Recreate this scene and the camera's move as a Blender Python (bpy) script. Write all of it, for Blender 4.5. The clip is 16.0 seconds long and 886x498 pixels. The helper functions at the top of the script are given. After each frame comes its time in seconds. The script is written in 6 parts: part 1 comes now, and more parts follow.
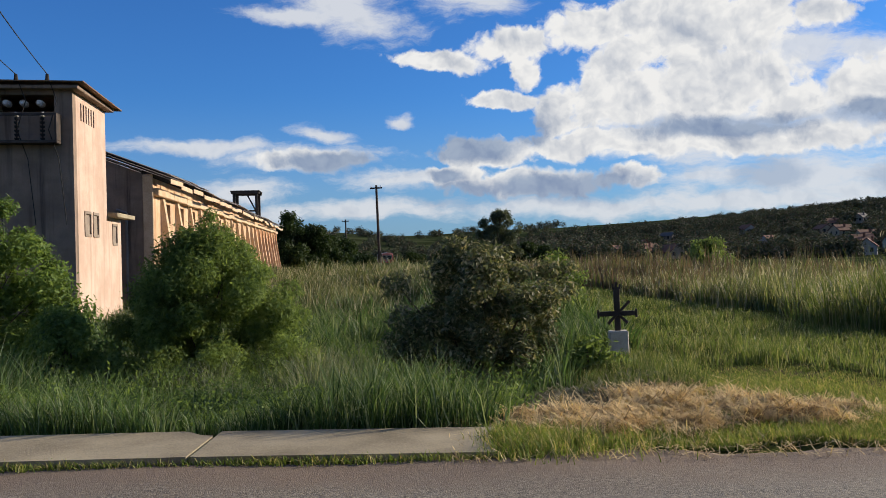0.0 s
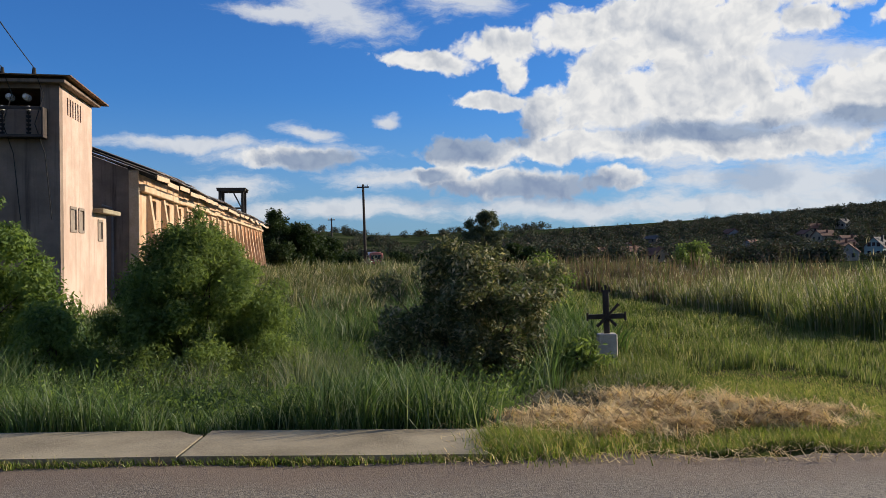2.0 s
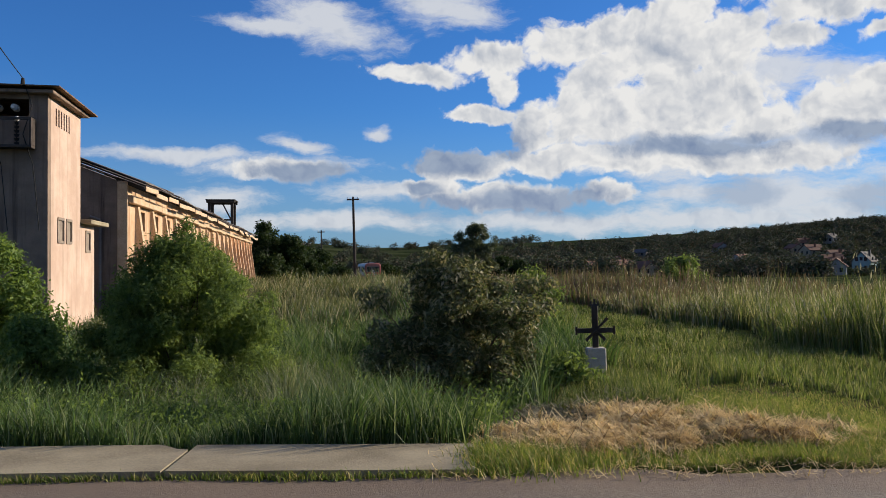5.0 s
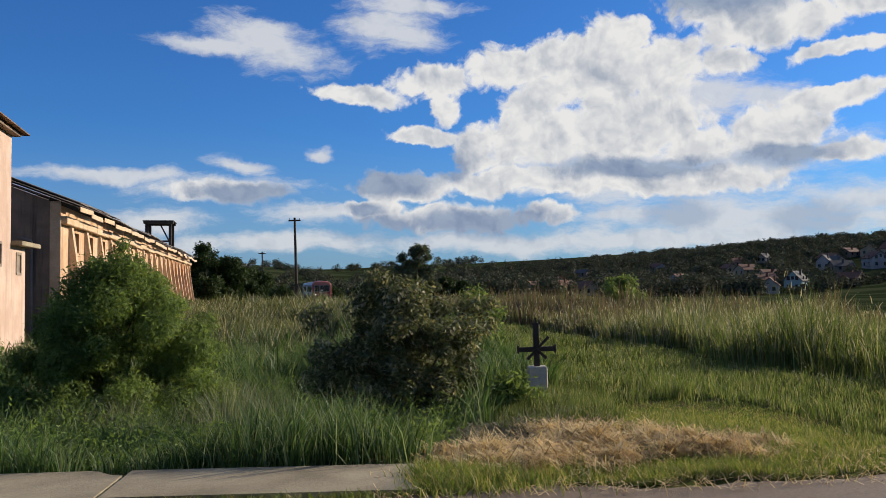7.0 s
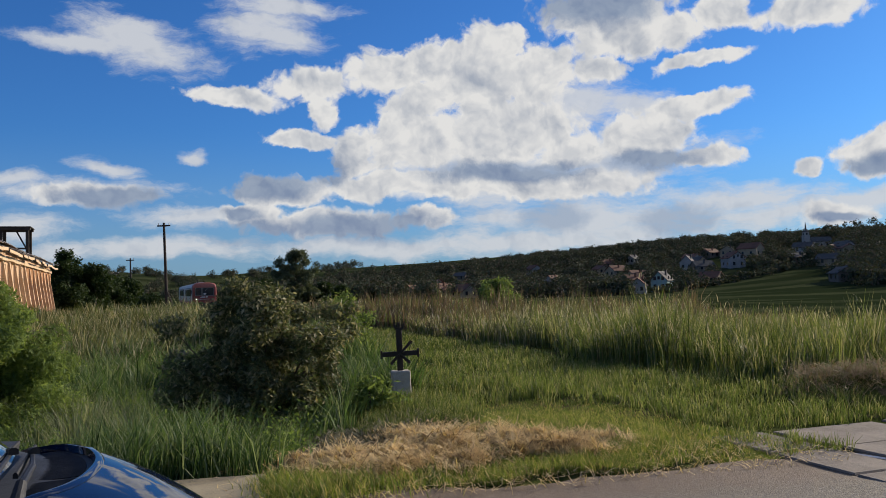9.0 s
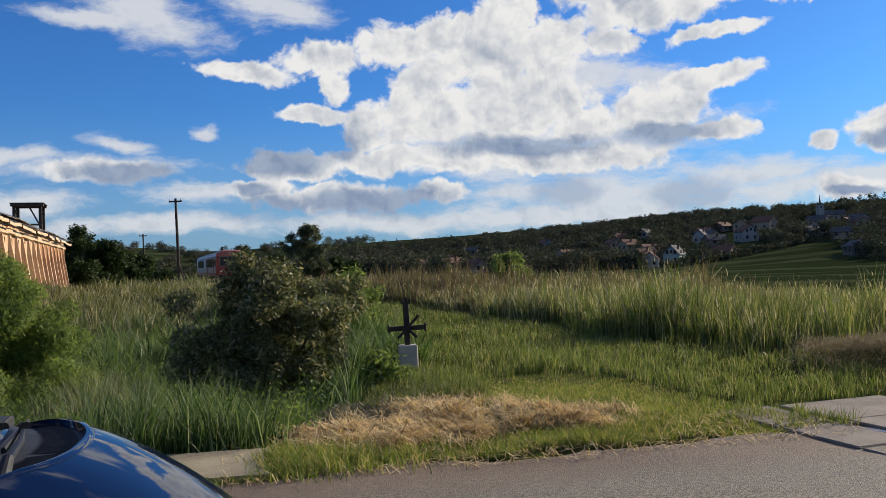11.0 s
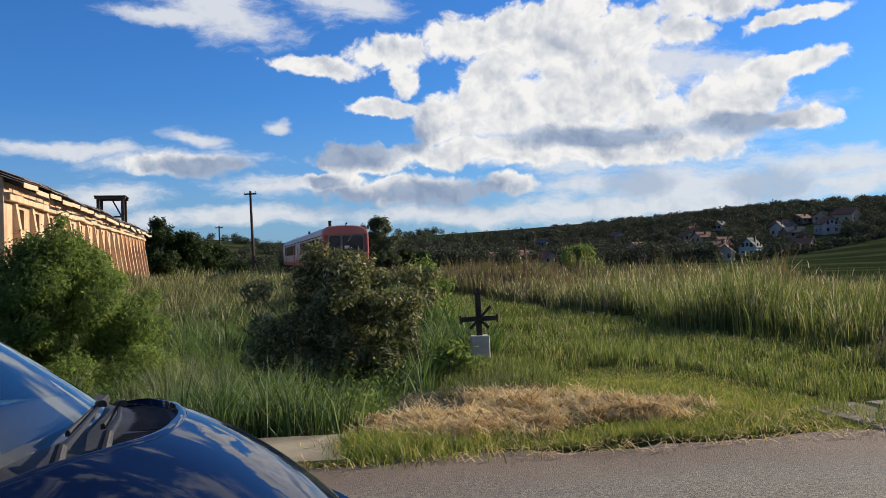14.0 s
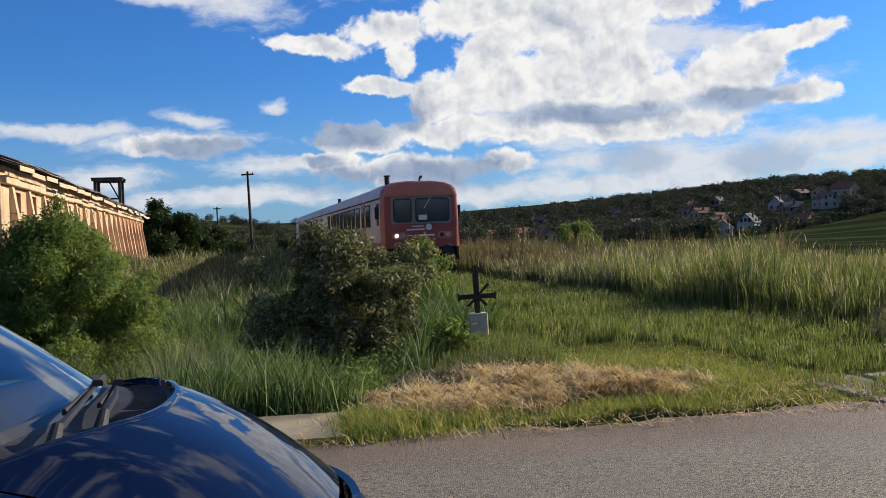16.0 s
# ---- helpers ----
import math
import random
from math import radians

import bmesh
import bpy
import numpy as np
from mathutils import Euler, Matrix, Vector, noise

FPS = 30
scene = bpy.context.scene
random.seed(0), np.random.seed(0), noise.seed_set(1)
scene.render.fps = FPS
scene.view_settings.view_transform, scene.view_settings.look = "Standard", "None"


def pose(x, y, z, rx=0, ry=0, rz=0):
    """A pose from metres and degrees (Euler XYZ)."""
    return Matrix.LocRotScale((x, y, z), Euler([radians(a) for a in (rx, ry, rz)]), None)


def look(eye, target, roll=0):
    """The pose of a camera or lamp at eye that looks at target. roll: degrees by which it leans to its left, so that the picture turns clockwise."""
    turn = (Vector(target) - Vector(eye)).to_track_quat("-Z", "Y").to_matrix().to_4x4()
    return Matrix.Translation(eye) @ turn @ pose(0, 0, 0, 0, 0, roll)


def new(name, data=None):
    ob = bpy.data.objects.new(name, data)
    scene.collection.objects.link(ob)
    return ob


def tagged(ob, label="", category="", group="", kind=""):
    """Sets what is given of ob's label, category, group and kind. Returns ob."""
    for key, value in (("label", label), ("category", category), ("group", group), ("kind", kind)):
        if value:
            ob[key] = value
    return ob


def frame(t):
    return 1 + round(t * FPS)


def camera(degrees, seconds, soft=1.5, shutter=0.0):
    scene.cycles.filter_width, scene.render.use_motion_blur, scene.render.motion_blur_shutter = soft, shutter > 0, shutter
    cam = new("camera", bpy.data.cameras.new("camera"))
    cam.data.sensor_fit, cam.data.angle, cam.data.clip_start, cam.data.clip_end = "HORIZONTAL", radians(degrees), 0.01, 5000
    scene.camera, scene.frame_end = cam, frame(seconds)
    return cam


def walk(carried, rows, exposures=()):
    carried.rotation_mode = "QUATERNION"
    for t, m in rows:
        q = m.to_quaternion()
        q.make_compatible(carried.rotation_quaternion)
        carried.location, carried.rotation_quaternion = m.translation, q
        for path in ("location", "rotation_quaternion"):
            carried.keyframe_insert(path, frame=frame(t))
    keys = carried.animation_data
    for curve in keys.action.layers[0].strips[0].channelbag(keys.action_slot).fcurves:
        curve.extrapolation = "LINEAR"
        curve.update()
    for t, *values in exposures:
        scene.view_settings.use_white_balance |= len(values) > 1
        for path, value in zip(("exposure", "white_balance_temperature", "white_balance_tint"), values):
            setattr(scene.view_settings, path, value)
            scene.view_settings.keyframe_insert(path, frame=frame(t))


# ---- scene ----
cam = camera(55.22, 16.0, soft=0.85)
walk(cam, [(t, pose(x, y, z, 90 + pitch, roll, yaw)) for t, x, y, z, yaw, pitch, roll in (
    (0.0, -0.000, 0.000, 1.600, 0.00, 0.20, 1.40),
    (0.5, -0.014, 0.021, 1.605, -0.32, 0.18, 1.60),
    (1.0, -0.045, 0.029, 1.607, -0.72, 0.14, 1.45),
    (1.5, -0.067, 0.009, 1.613, -0.87, 0.15, 1.06),
    (2.0, -0.074, 0.009, 1.612, -1.00, 0.19, 0.64),
    (2.5, -0.080, -0.001, 1.617, -1.17, 0.16, 0.39),
    (3.0, -0.070, -0.014, 1.616, -1.21, 0.14, 0.27),
    (3.5, -0.066, -0.047, 1.626, -1.17, 0.19, 0.28),
    (5.8, -0.052, 0.067, 1.607, -3.03, 1.69, 0.62),
    (6.0, -0.049, 0.068, 1.601, -5.00, 1.83, 0.77),
    (6.5, -0.046, 0.035, 1.603, -5.60, 2.10, 0.67),
    (7.0, -0.050, 0.017, 1.602, -5.54, 2.43, 0.69),
    (7.5, -0.042, 0.014, 1.608, -5.54, 2.71, 0.87),
    (7.6, -0.030, 0.010, 1.610, -5.60, 2.70, 0.90),
    (7.7, -0.017, 0.006, 1.612, -7.00, 2.66, 0.90),
    (7.8, -0.005, 0.002, 1.614, -8.80, 2.60, 0.85),
    (7.9, 0.007, -0.002, 1.617, -10.97, 2.54, 0.77),
    (8.0, 0.020, -0.006, 1.624, -12.82, 2.62, 1.32),
    (8.5, 0.139, -0.046, 1.624, -13.56, 2.64, 1.44),
    (9.0, 0.199, -0.039, 1.614, -13.62, 2.54, 1.58),
    (11.3, 0.281, -0.025, 1.608, -12.46, 0.76, 1.87),
    (11.5, 0.255, -0.047, 1.594, -12.02, 0.81, 1.84),
    (12.0, 0.245, -0.070, 1.597, -10.66, 0.79, 1.77),
    (12.5, 0.248, -0.056, 1.595, -9.57, 0.75, 1.70),
    (13.0, 0.245, -0.034, 1.588, -8.60, 0.82, 1.70),
    (13.5, 0.247, -0.026, 1.589, -8.16, 0.63, 1.58),
    (14.0, 0.234, -0.021, 1.588, -8.14, 0.46, 1.56),
    (14.5, 0.236, -0.026, 1.587, -8.16, 0.15, 1.49),
    (15.0, 0.242, -0.016, 1.585, -8.16, -0.29, 1.60),
    (15.5, 0.250, -0.012, 1.582, -8.17, -0.73, 1.77),
    (16.0, 0.251, -0.026, 1.579, -8.24, -0.99, 2.18),
)], exposures=((0.0, 0.55), (6.0, 0.46), (7.5, 0.42), (8.3, 0.34), (9.2, 0.36), (11.3, 0.52), (13.0, 0.60), (16.0, 0.63)))

# ---- world and sun ----
SUN_AZ, SUN_EL = 68.0, 21.0          # degrees right of +y, and above the horizon
world = bpy.data.worlds.new("sky")
scene.world = world
world.use_nodes = True
wt = world.node_tree
wt.nodes.clear()


class G:
    """Short ways to make nodes in one tree."""

    def __init__(self, tree):
        self.t = tree

    def n(self, kind, **props):
        node = self.t.nodes.new(kind)
        for k, v in props.items():
            setattr(node, k, v)
        return node

    def put(self, socket, v):
        if isinstance(v, bpy.types.NodeSocket):
            self.t.links.new(v, socket)
        elif v is not None:
            socket.default_value = v

    def m(self, op, a, b=None, c=None, clamp=False):
        node = self.n("ShaderNodeMath", operation=op, use_clamp=clamp)
        for i, v in enumerate((a, b, c)):
            self.put(node.inputs[i], v)
        return node.outputs[0]

    def v(self, op, a, b=None, scale=None):
        node = self.n("ShaderNodeVectorMath", operation=op)
        self.put(node.inputs[0], a)
        self.put(node.inputs[1], b)
        if scale is not None:
            self.put(node.inputs["Scale"], scale)
        return node.outputs["Value" if op in ("LENGTH", "DOT_PRODUCT") else "Vector"]

    def xyz(self, x, y, z=0.0):
        node = self.n("ShaderNodeCombineXYZ")
        for i, v in enumerate((x, y, z)):
            self.put(node.inputs[i], v)
        return node.outputs[0]

    def sep(self, vec):
        node = self.n("ShaderNodeSeparateXYZ")
        self.put(node.inputs[0], vec)
        return node.outputs

    def noise(self, vec, scale, detail=4.0, rough=0.55, out="Fac", lac=2.0, distort=0.0):
        node = self.n("ShaderNodeTexNoise")
        self.put(node.inputs["Vector"], vec)
        node.inputs["Scale"].default_value = scale
        node.inputs["Detail"].default_value = detail
        node.inputs["Roughness"].default_value = rough
        node.inputs["Lacunarity"].default_value = lac
        node.inputs["Distortion"].default_value = distort
        return node.outputs[out]

    def step(self, v, lo, hi, a=0.0, b=1.0, smooth=True):
        node = self.n("ShaderNodeMapRange", interpolation_type="SMOOTHSTEP" if smooth else "LINEAR")
        for i, q in enumerate((v, lo, hi, a, b)):
            self.put(node.inputs[i], q)
        return node.outputs[0]

    def mix(self, f, a, b, blend="MIX"):
        node = self.n("ShaderNodeMix", data_type="RGBA", blend_type=blend)
        self.put(node.inputs[0], f)
        self.put(node.inputs[6], a if isinstance(a, bpy.types.NodeSocket) else (*a, 1.0) if len(a) == 3 else a)
        self.put(node.inputs[7], b if isinstance(b, bpy.types.NodeSocket) else (*b, 1.0) if len(b) == 3 else b)
        return node.outputs[2]

    def bump(self, h, strength, dist=0.02):
        node = self.n("ShaderNodeBump")
        node.inputs["Strength"].default_value = strength
        node.inputs["Distance"].default_value = dist
        self.put(node.inputs["Height"], h)
        return node.outputs[0]


w = G(wt)
sky = w.n("ShaderNodeTexSky", sky_type="NISHITA", sun_disc=False, sun_elevation=radians(SUN_EL), sun_rotation=radians(SUN_AZ))
sky.air_density, sky.dust_density, sky.ozone_density = 1.0, 0.4, 2.0
coord = w.n("ShaderNodeTexCoord").outputs["Generated"]
dx, dy, dz = w.sep(coord)
az = w.m("MULTIPLY", w.m("ARCTAN2", dx, dy), 57.2958)
el = w.m("MULTIPLY", w.m("ARCSINE", dz), 57.2958)
p0 = w.xyz(az, el)
warp = w.v("SUBTRACT", w.noise(p0, 0.22, 5.0, 0.6, "Color"), (0.5, 0.5, 0.5))
p = w.v("ADD", p0, w.v("MULTIPLY", warp, (2.6, 1.9, 0.0)))


def blob(x, y, rx, ry, tilt=0.0):
    """A soft ellipse on the sky, in degrees: 1 in its middle, 0 at its rim."""
    q = w.v("SUBTRACT", p, (x, y, 0.0))
    if tilt:
        rot = w.n("ShaderNodeVectorRotate", rotation_type="Z_AXIS")
        w.put(rot.inputs["Vector"], q)
        rot.inputs["Angle"].default_value = radians(-tilt)
        q = rot.outputs[0]
    d = w.v("LENGTH", w.v("MULTIPLY", q, (1.0 / rx, 1.0 / ry, 0.0)))
    return w.m("SUBTRACT", 1.0, d)


def union(blobs):
    out = blobs[0]
    for b in blobs[1:]:
        out = w.m("SMOOTH_MAX", out, b, 0.12)
    return out


heaps = union([
    # the great tower and its heads
    blob(16.9, 13.6, 5.4, 3.4),
    blob(17.6, 16.0, 2.9, 1.9),
    blob(13.6, 15.1, 3.6, 1.9),
    blob(20.9, 13.8, 2.6, 2.6),
    blob(18.2, 10.4, 6.2, 3.0),
    blob(22.4, 8.9, 3.4, 1.5),
    blob(12.2, 9.8, 4.4, 2.6),
    blob(12.6, 12.6, 2.8, 2.0),
    # lobe beside it, with a flat tail
    blob(27.6, 9.5, 3.8, 2.3),
    blob(30.2, 11.3, 4.6, 0.9, 3),
    blob(30.8, 8.0, 3.0, 0.9),
    # small turrets
    blob(7.7, 9.0, 1.9, 2.4),
    blob(4.3, 10.1, 3.6, 0.8, -3),
    blob(6.0, 11.9, 1.2, 1.6),
    blob(10.8, 11.4, 1.7, 1.7),
    # the arm that reaches up and back
    blob(10.2, 14.4, 4.0, 1.7),
    blob(5.4, 13.8, 4.0, 1.3, 4),
    blob(0.0, 12.9, 3.8, 1.0, -6),
    # layered base
    blob(3.0, 6.6, 4.2, 1.4),
    blob(9.2, 7.0, 4.5, 1.3),
    blob(15.5, 7.0, 7.5, 1.4),
    blob(6.0, 4.4, 6.5, 1.2),
    blob(12.8, 4.7, 2.2, 0.9),
    blob(22.5, 6.6, 7.0, 1.2),
    blob(1.2, 5.0, 3.2, 1.0),
    blob(-8.6, 6.2, 5.0, 0.9),
    # the bank overhead
    blob(25.0, 17.6, 6.0, 2.2),
    blob(27.2, 15.8, 5.4, 1.8),
    blob(32.4, 16.8, 2.6, 1.5),
    blob(37.6, 16.2, 4.2, 1.3),
    blob(24.6, 13.9, 2.4, 1.0),
    blob(31.0, 14.0, 3.6, 0.6, 6),
    blob(41.2, 7.4, 2.6, 1.8),
    blob(37.5, 6.7, 1.1, 0.7),
    blob(38.6, 3.8, 2.6, 1.0),
])
veils = union([
    blob(17.0, 8.0, 9.0, 4.0),
    blob(26.0, 8.6, 7.0, 2.8),
    blob(-5.8, 15.9, 5.6, 1.9, -14),
    blob(-8.6, 15.7, 5.0, 0.8),
    blob(2.3, 16.8, 4.6, 1.7),
    blob(3.3, 18.4, 5.1, 1.0),
    blob(-9.2, 6.4, 7.0, 1.1),
    blob(-15.5, 7.2, 7.5, 0.7),
    blob(-7.9, 7.9, 2.3, 0.7, -15),
    blob(-2.7, 8.7, 1.1, 0.5),
    blob(-2.9, 4.8, 4.2, 0.9),
    blob(-13.4, 4.3, 4.2, 1.1),
    blob(10.0, 2.8, 14.1, 1.0),
    blob(24.6, 4.2, 14.1, 2.2),
    blob(32.6, 5.0, 8.5, 1.5),
    blob(-5.2, 3.0, 12.7, 0.8),
    blob(21.1, 2.9, 12.8, 1.3),
    blob(23.1, 12.0, 4.1, 2.1),
    blob(27.0, 11.6, 4.0, 1.2),
    blob(36.1, 4.2, 7.7, 1.4),
    blob(41.2, 4.8, 5.1, 0.7),
])
shades = union([
    blob(24.6, 18.2, 5.6, 1.9),
    blob(8.3, 4.1, 6.4, 1.3),
    blob(1.2, 3.8, 4.0, 1.0),
    blob(-7.5, 6.0, 4.2, 0.9),
    blob(18.6, 7.6, 7.0, 0.9),
    blob(27.6, 8.0, 3.6, 0.9),
    blob(5.9, 8.0, 1.6, 1.4),
    blob(1.9, 7.0, 4.0, 1.2),
    blob(21.2, 4.4, 2.8, 1.3),
    blob(29.4, 4.0, 3.2, 1.3),
    blob(0.4, 5.0, 1.6, 0.7),
    blob(41.4, 6.8, 2.3, 0.8),
    blob(39.0, 3.6, 1.7, 0.4),
])
# billowing detail, lit from the upper right
def billow(q):
    total = None
    for scale, amp in ((0.5, 0.5), (1.15, 0.32), (2.7, 0.18)):
        vor = w.n("ShaderNodeTexVoronoi", feature="SMOOTH_F1")
        w.put(vor.inputs["Vector"], q)
        vor.inputs["Scale"].default_value, vor.inputs["Smoothness"].default_value = scale, 0.6
        term = w.m("MULTIPLY", w.m("SUBTRACT", 1.0, vor.outputs["Distance"]), amp)
        total = term if total is None else w.m("ADD", total, term)
    return total


fine = w.noise(p, 0.75, 8.0, 0.62)
puff = billow(p)
puff_up = billow(w.v("ADD", p, (0.38, 0.5, 0.0)))
soft = w.noise(p, 0.16, 3.0, 0.5)
mass = w.m("SUBTRACT", w.noise(p, 0.42, 4.0, 0.55), w.noise(w.v("ADD", p, (0.6, 0.8, 0.0)), 0.42, 4.0, 0.55))
wisps = w.noise(w.v("MULTIPLY", p, (0.35, 1.2, 1.0)), 0.6, 7.0, 0.65)
high = w.step(w.m("ABSOLUTE", w.m("SUBTRACT", az, 12.0)), 34.0, 60.0)
strew = w.m("MULTIPLY", w.step(w.noise(w.v("MULTIPLY", p, (1.0, 1.7, 1.0)), 0.05, 5.0, 0.55), 0.50, 0.64), w.m("MAXIMUM", high, w.step(el, 24.0, 34.0)))
body = w.m("ADD", heaps, w.m("ADD", w.m("MULTIPLY", w.m("SUBTRACT", fine, 0.5), 0.9), w.m("MULTIPLY", w.m("SUBTRACT", puff, 0.62), 0.75)))
heap_mask = w.step(body, -0.06, 0.26)
body2 = w.m("ADD", veils, w.m("MULTIPLY", w.m("SUBTRACT", wisps, 0.5), 1.9))
veil_mask = w.m("MULTIPLY", w.step(body2, -0.05, 0.75), 0.9)
relief = w.m("ADD", w.m("MULTIPLY_ADD", w.m("SUBTRACT", puff, puff_up), 1.15, 0.66), w.m("ADD", w.m("MULTIPLY", mass, 1.7), w.m("MULTIPLY", w.m("SUBTRACT", soft, 0.5), 0.8)), clamp=True)
rim = w.step(body, 0.05, 0.5, 0.35, 0.0)
relief = w.m("ADD", relief, rim, clamp=True)
shade_amount = w.step(w.m("ADD", shades, w.m("MULTIPLY", w.m("SUBTRACT", fine, 0.5), 0.8)), -0.15, 0.5)
lit = w.mix(relief, (3.2, 3.55, 4.2), (6.55, 6.5, 6.4))
cloud = w.mix(shade_amount, lit, w.mix(relief, (1.35, 1.9, 3.1), (2.6, 3.15, 4.1)))
clear = w.mix(1.0, sky.outputs[0], (0.215, 0.525, 1.0), "MULTIPLY")
haze = w.step(el, 0.0, 11.0, 0.5, 0.0)
clear = w.mix(haze, clear, (2.2, 3.15, 4.6))
sky_colour = w.mix(w.m("MAXIMUM", veil_mask, strew), clear, w.mix(0.5, cloud, (4.1, 4.5, 5.2)))
sky_colour = w.mix(heap_mask, sky_colour, cloud)
back = w.n("ShaderNodeBackground")
back.inputs["Strength"].default_value = 0.09
w.put(back.inputs["Color"], sky_colour)
wt.links.new(back.outputs[0], w.n("ShaderNodeOutputWorld").inputs[0])

sun = new("sun", bpy.data.lights.new("sun", "SUN"))
sun.data.energy, sun.data.angle, sun.data.color = 5.0, radians(0.55), (1.0, 0.87, 0.70)
sun.matrix_world = look((30, 20, 20), (30 - math.sin(radians(SUN_AZ)), 20 - math.cos(radians(SUN_AZ)), 20 - math.tan(radians(SUN_EL))))

# ---- helpers for meshes and materials ----
def mat(name, rough=0.8, metal=0.0, spec=0.4):
    m = bpy.data.materials.new(name)
    m.use_nodes = True
    m.node_tree.nodes.clear()
    g = G(m.node_tree)
    bsdf = g.n("ShaderNodeBsdfPrincipled")
    bsdf.inputs["Roughness"].default_value, bsdf.inputs["Metallic"].default_value = rough, metal
    bsdf.inputs["Specular IOR Level"].default_value = spec
    m.node_tree.links.new(bsdf.outputs[0], g.n("ShaderNodeOutputMaterial").inputs[0])
    return m, g, bsdf


def plain(name, dark, light, scale=3.0, rough=0.8, metal=0.0, bump=0.2, fine=40.0, spec=0.4, dist=0.01, coat=0.0):
    """A surface whose colour wanders between two tones at two scales, with fine relief."""
    m, g, b = mat(name, rough, metal, spec)
    c = g.n("ShaderNodeTexCoord").outputs["Object"]
    big, small = g.noise(c, scale, 5.0, 0.6), g.noise(c, fine, 4.0, 0.6)
    f = g.step(g.m("ADD", g.m("MULTIPLY", big, 0.65), g.m("MULTIPLY", small, 0.35)), 0.3, 0.7)
    g.put(b.inputs["Base Color"], g.mix(f, dark, light))
    g.put(b.inputs["Roughness"], g.step(small, 0.2, 0.8, max(rough - 0.1, 0.03), min(rough + 0.1, 1.0)))
    if bump:
        g.put(b.inputs["Normal"], g.bump(small, bump, dist))
    b.inputs["Coat Weight"].default_value = coat
    return m


def leafy(name, dark, light, tip=None, trans=0.35, rough=0.55, patch=0.15, clump=4.5):
    """Leaves or blades: each island has its own tone, patches differ over metres, light shines through."""
    m, g, b = mat(name, rough, 0.0, 0.12)
    r = g.n("ShaderNodeNewGeometry").outputs["Random Per Island"]
    c = g.n("ShaderNodeTexCoord").outputs["Object"]
    area = g.noise(c, patch, 3.0, 0.6)
    tuft = g.step(g.noise(g.v("MULTIPLY", c, (1.0, 1.0, 0.45)), clump, 2.0, 0.6), 0.34, 0.66)
    f = g.m("ADD", g.m("MULTIPLY", r, 0.35), g.m("MULTIPLY", g.step(area, 0.32, 0.68), 0.35))
    f = g.step(g.m("ADD", f, g.m("MULTIPLY", tuft, 0.4)), 0.08, 1.05, smooth=False)
    colour = g.mix(f, dark, light)
    if tip:
        colour = g.mix(g.step(g.m("FRACT", g.m("MULTIPLY", r, 17.0)), 0.62, 0.9), colour, tip)
    g.put(b.inputs["Base Color"], colour)
    tr = g.n("ShaderNodeBsdfTranslucent")
    g.put(tr.inputs["Color"], g.mix(1.0, colour, (1.25, 1.2, 0.7), "MULTIPLY"))
    mixer = g.n("ShaderNodeMixShader")
    mixer.inputs[0].default_value = trans
    out = [n for n in m.node_tree.nodes if n.type == "OUTPUT_MATERIAL"][0]
    m.node_tree.links.new(b.outputs[0], mixer.inputs[1])
    m.node_tree.links.new(tr.outputs[0], mixer.inputs[2])
    m.node_tree.links.new(mixer.outputs[0], out.inputs[0])
    return m


def part(name, bm, material, parent=None, label=""):
    """One mesh object from a bmesh, under a thing or a part."""
    me = bpy.data.meshes.new(name)
    bm.normal_update()
    bm.to_mesh(me)
    bm.free()
    if material:
        me.materials.append(material)
    ob = new(name, me)
    ob.parent = parent
    if label:
        tagged(ob, label)
    return ob


def thing(name, label, category, m=None, group=""):
    ob = new(name)
    ob.empty_display_size = 0.2
    if m is not None:
        ob.matrix_world = m
    return tagged(ob, label, category, group)


def mesh_np(name, verts, loops, sizes, material, smooth=False):
    """A mesh object straight from arrays: corners, corner numbers of all faces, corners in each face."""
    me = bpy.data.meshes.new(name)
    sizes = np.asarray(sizes, dtype=np.int32)
    me.vertices.add(len(verts))
    me.vertices.foreach_set("co", np.asarray(verts, dtype=np.float32).ravel())
    me.loops.add(len(loops))
    me.loops.foreach_set("vertex_index", np.asarray(loops, dtype=np.int32))
    me.polygons.add(len(sizes))
    me.polygons.foreach_set("loop_start", np.concatenate(([0], np.cumsum(sizes)[:-1])).astype(np.int32))
    me.polygons.foreach_set("use_smooth", np.full(len(sizes), smooth))
    me.update(calc_edges=True)
    me.materials.append(material)
    return new(name, me)


def box(bm, x0, x1, y0, y1, z0, z1, bevel=0.0, m=None):
    """A box between two corners, its edges bevelled, turned by m."""
    r = bmesh.ops.create_cube(bm, size=1.0)
    vs = r["verts"]
    for v in vs:
        v.co = Vector(((x0 + x1) / 2 + v.co.x * (x1 - x0), (y0 + y1) / 2 + v.co.y * (y1 - y0), (z0 + z1) / 2 + v.co.z * (z1 - z0)))
    if bevel:
        es = list({e for v in vs for e in v.link_edges})
        r = bmesh.ops.bevel(bm, geom=es, offset=bevel, segments=1, affect="EDGES", profile=0.6)
        vs = list({v for f in r["faces"] for v in f.verts} | {v for v in vs if v.is_valid})
    if m is not None:
        bmesh.ops.transform(bm, matrix=m, verts=vs)
    return vs


def boxes(*args, **kw):
    bm = bmesh.new()
    for a in args:
        box(bm, *a, **kw)
    return bm


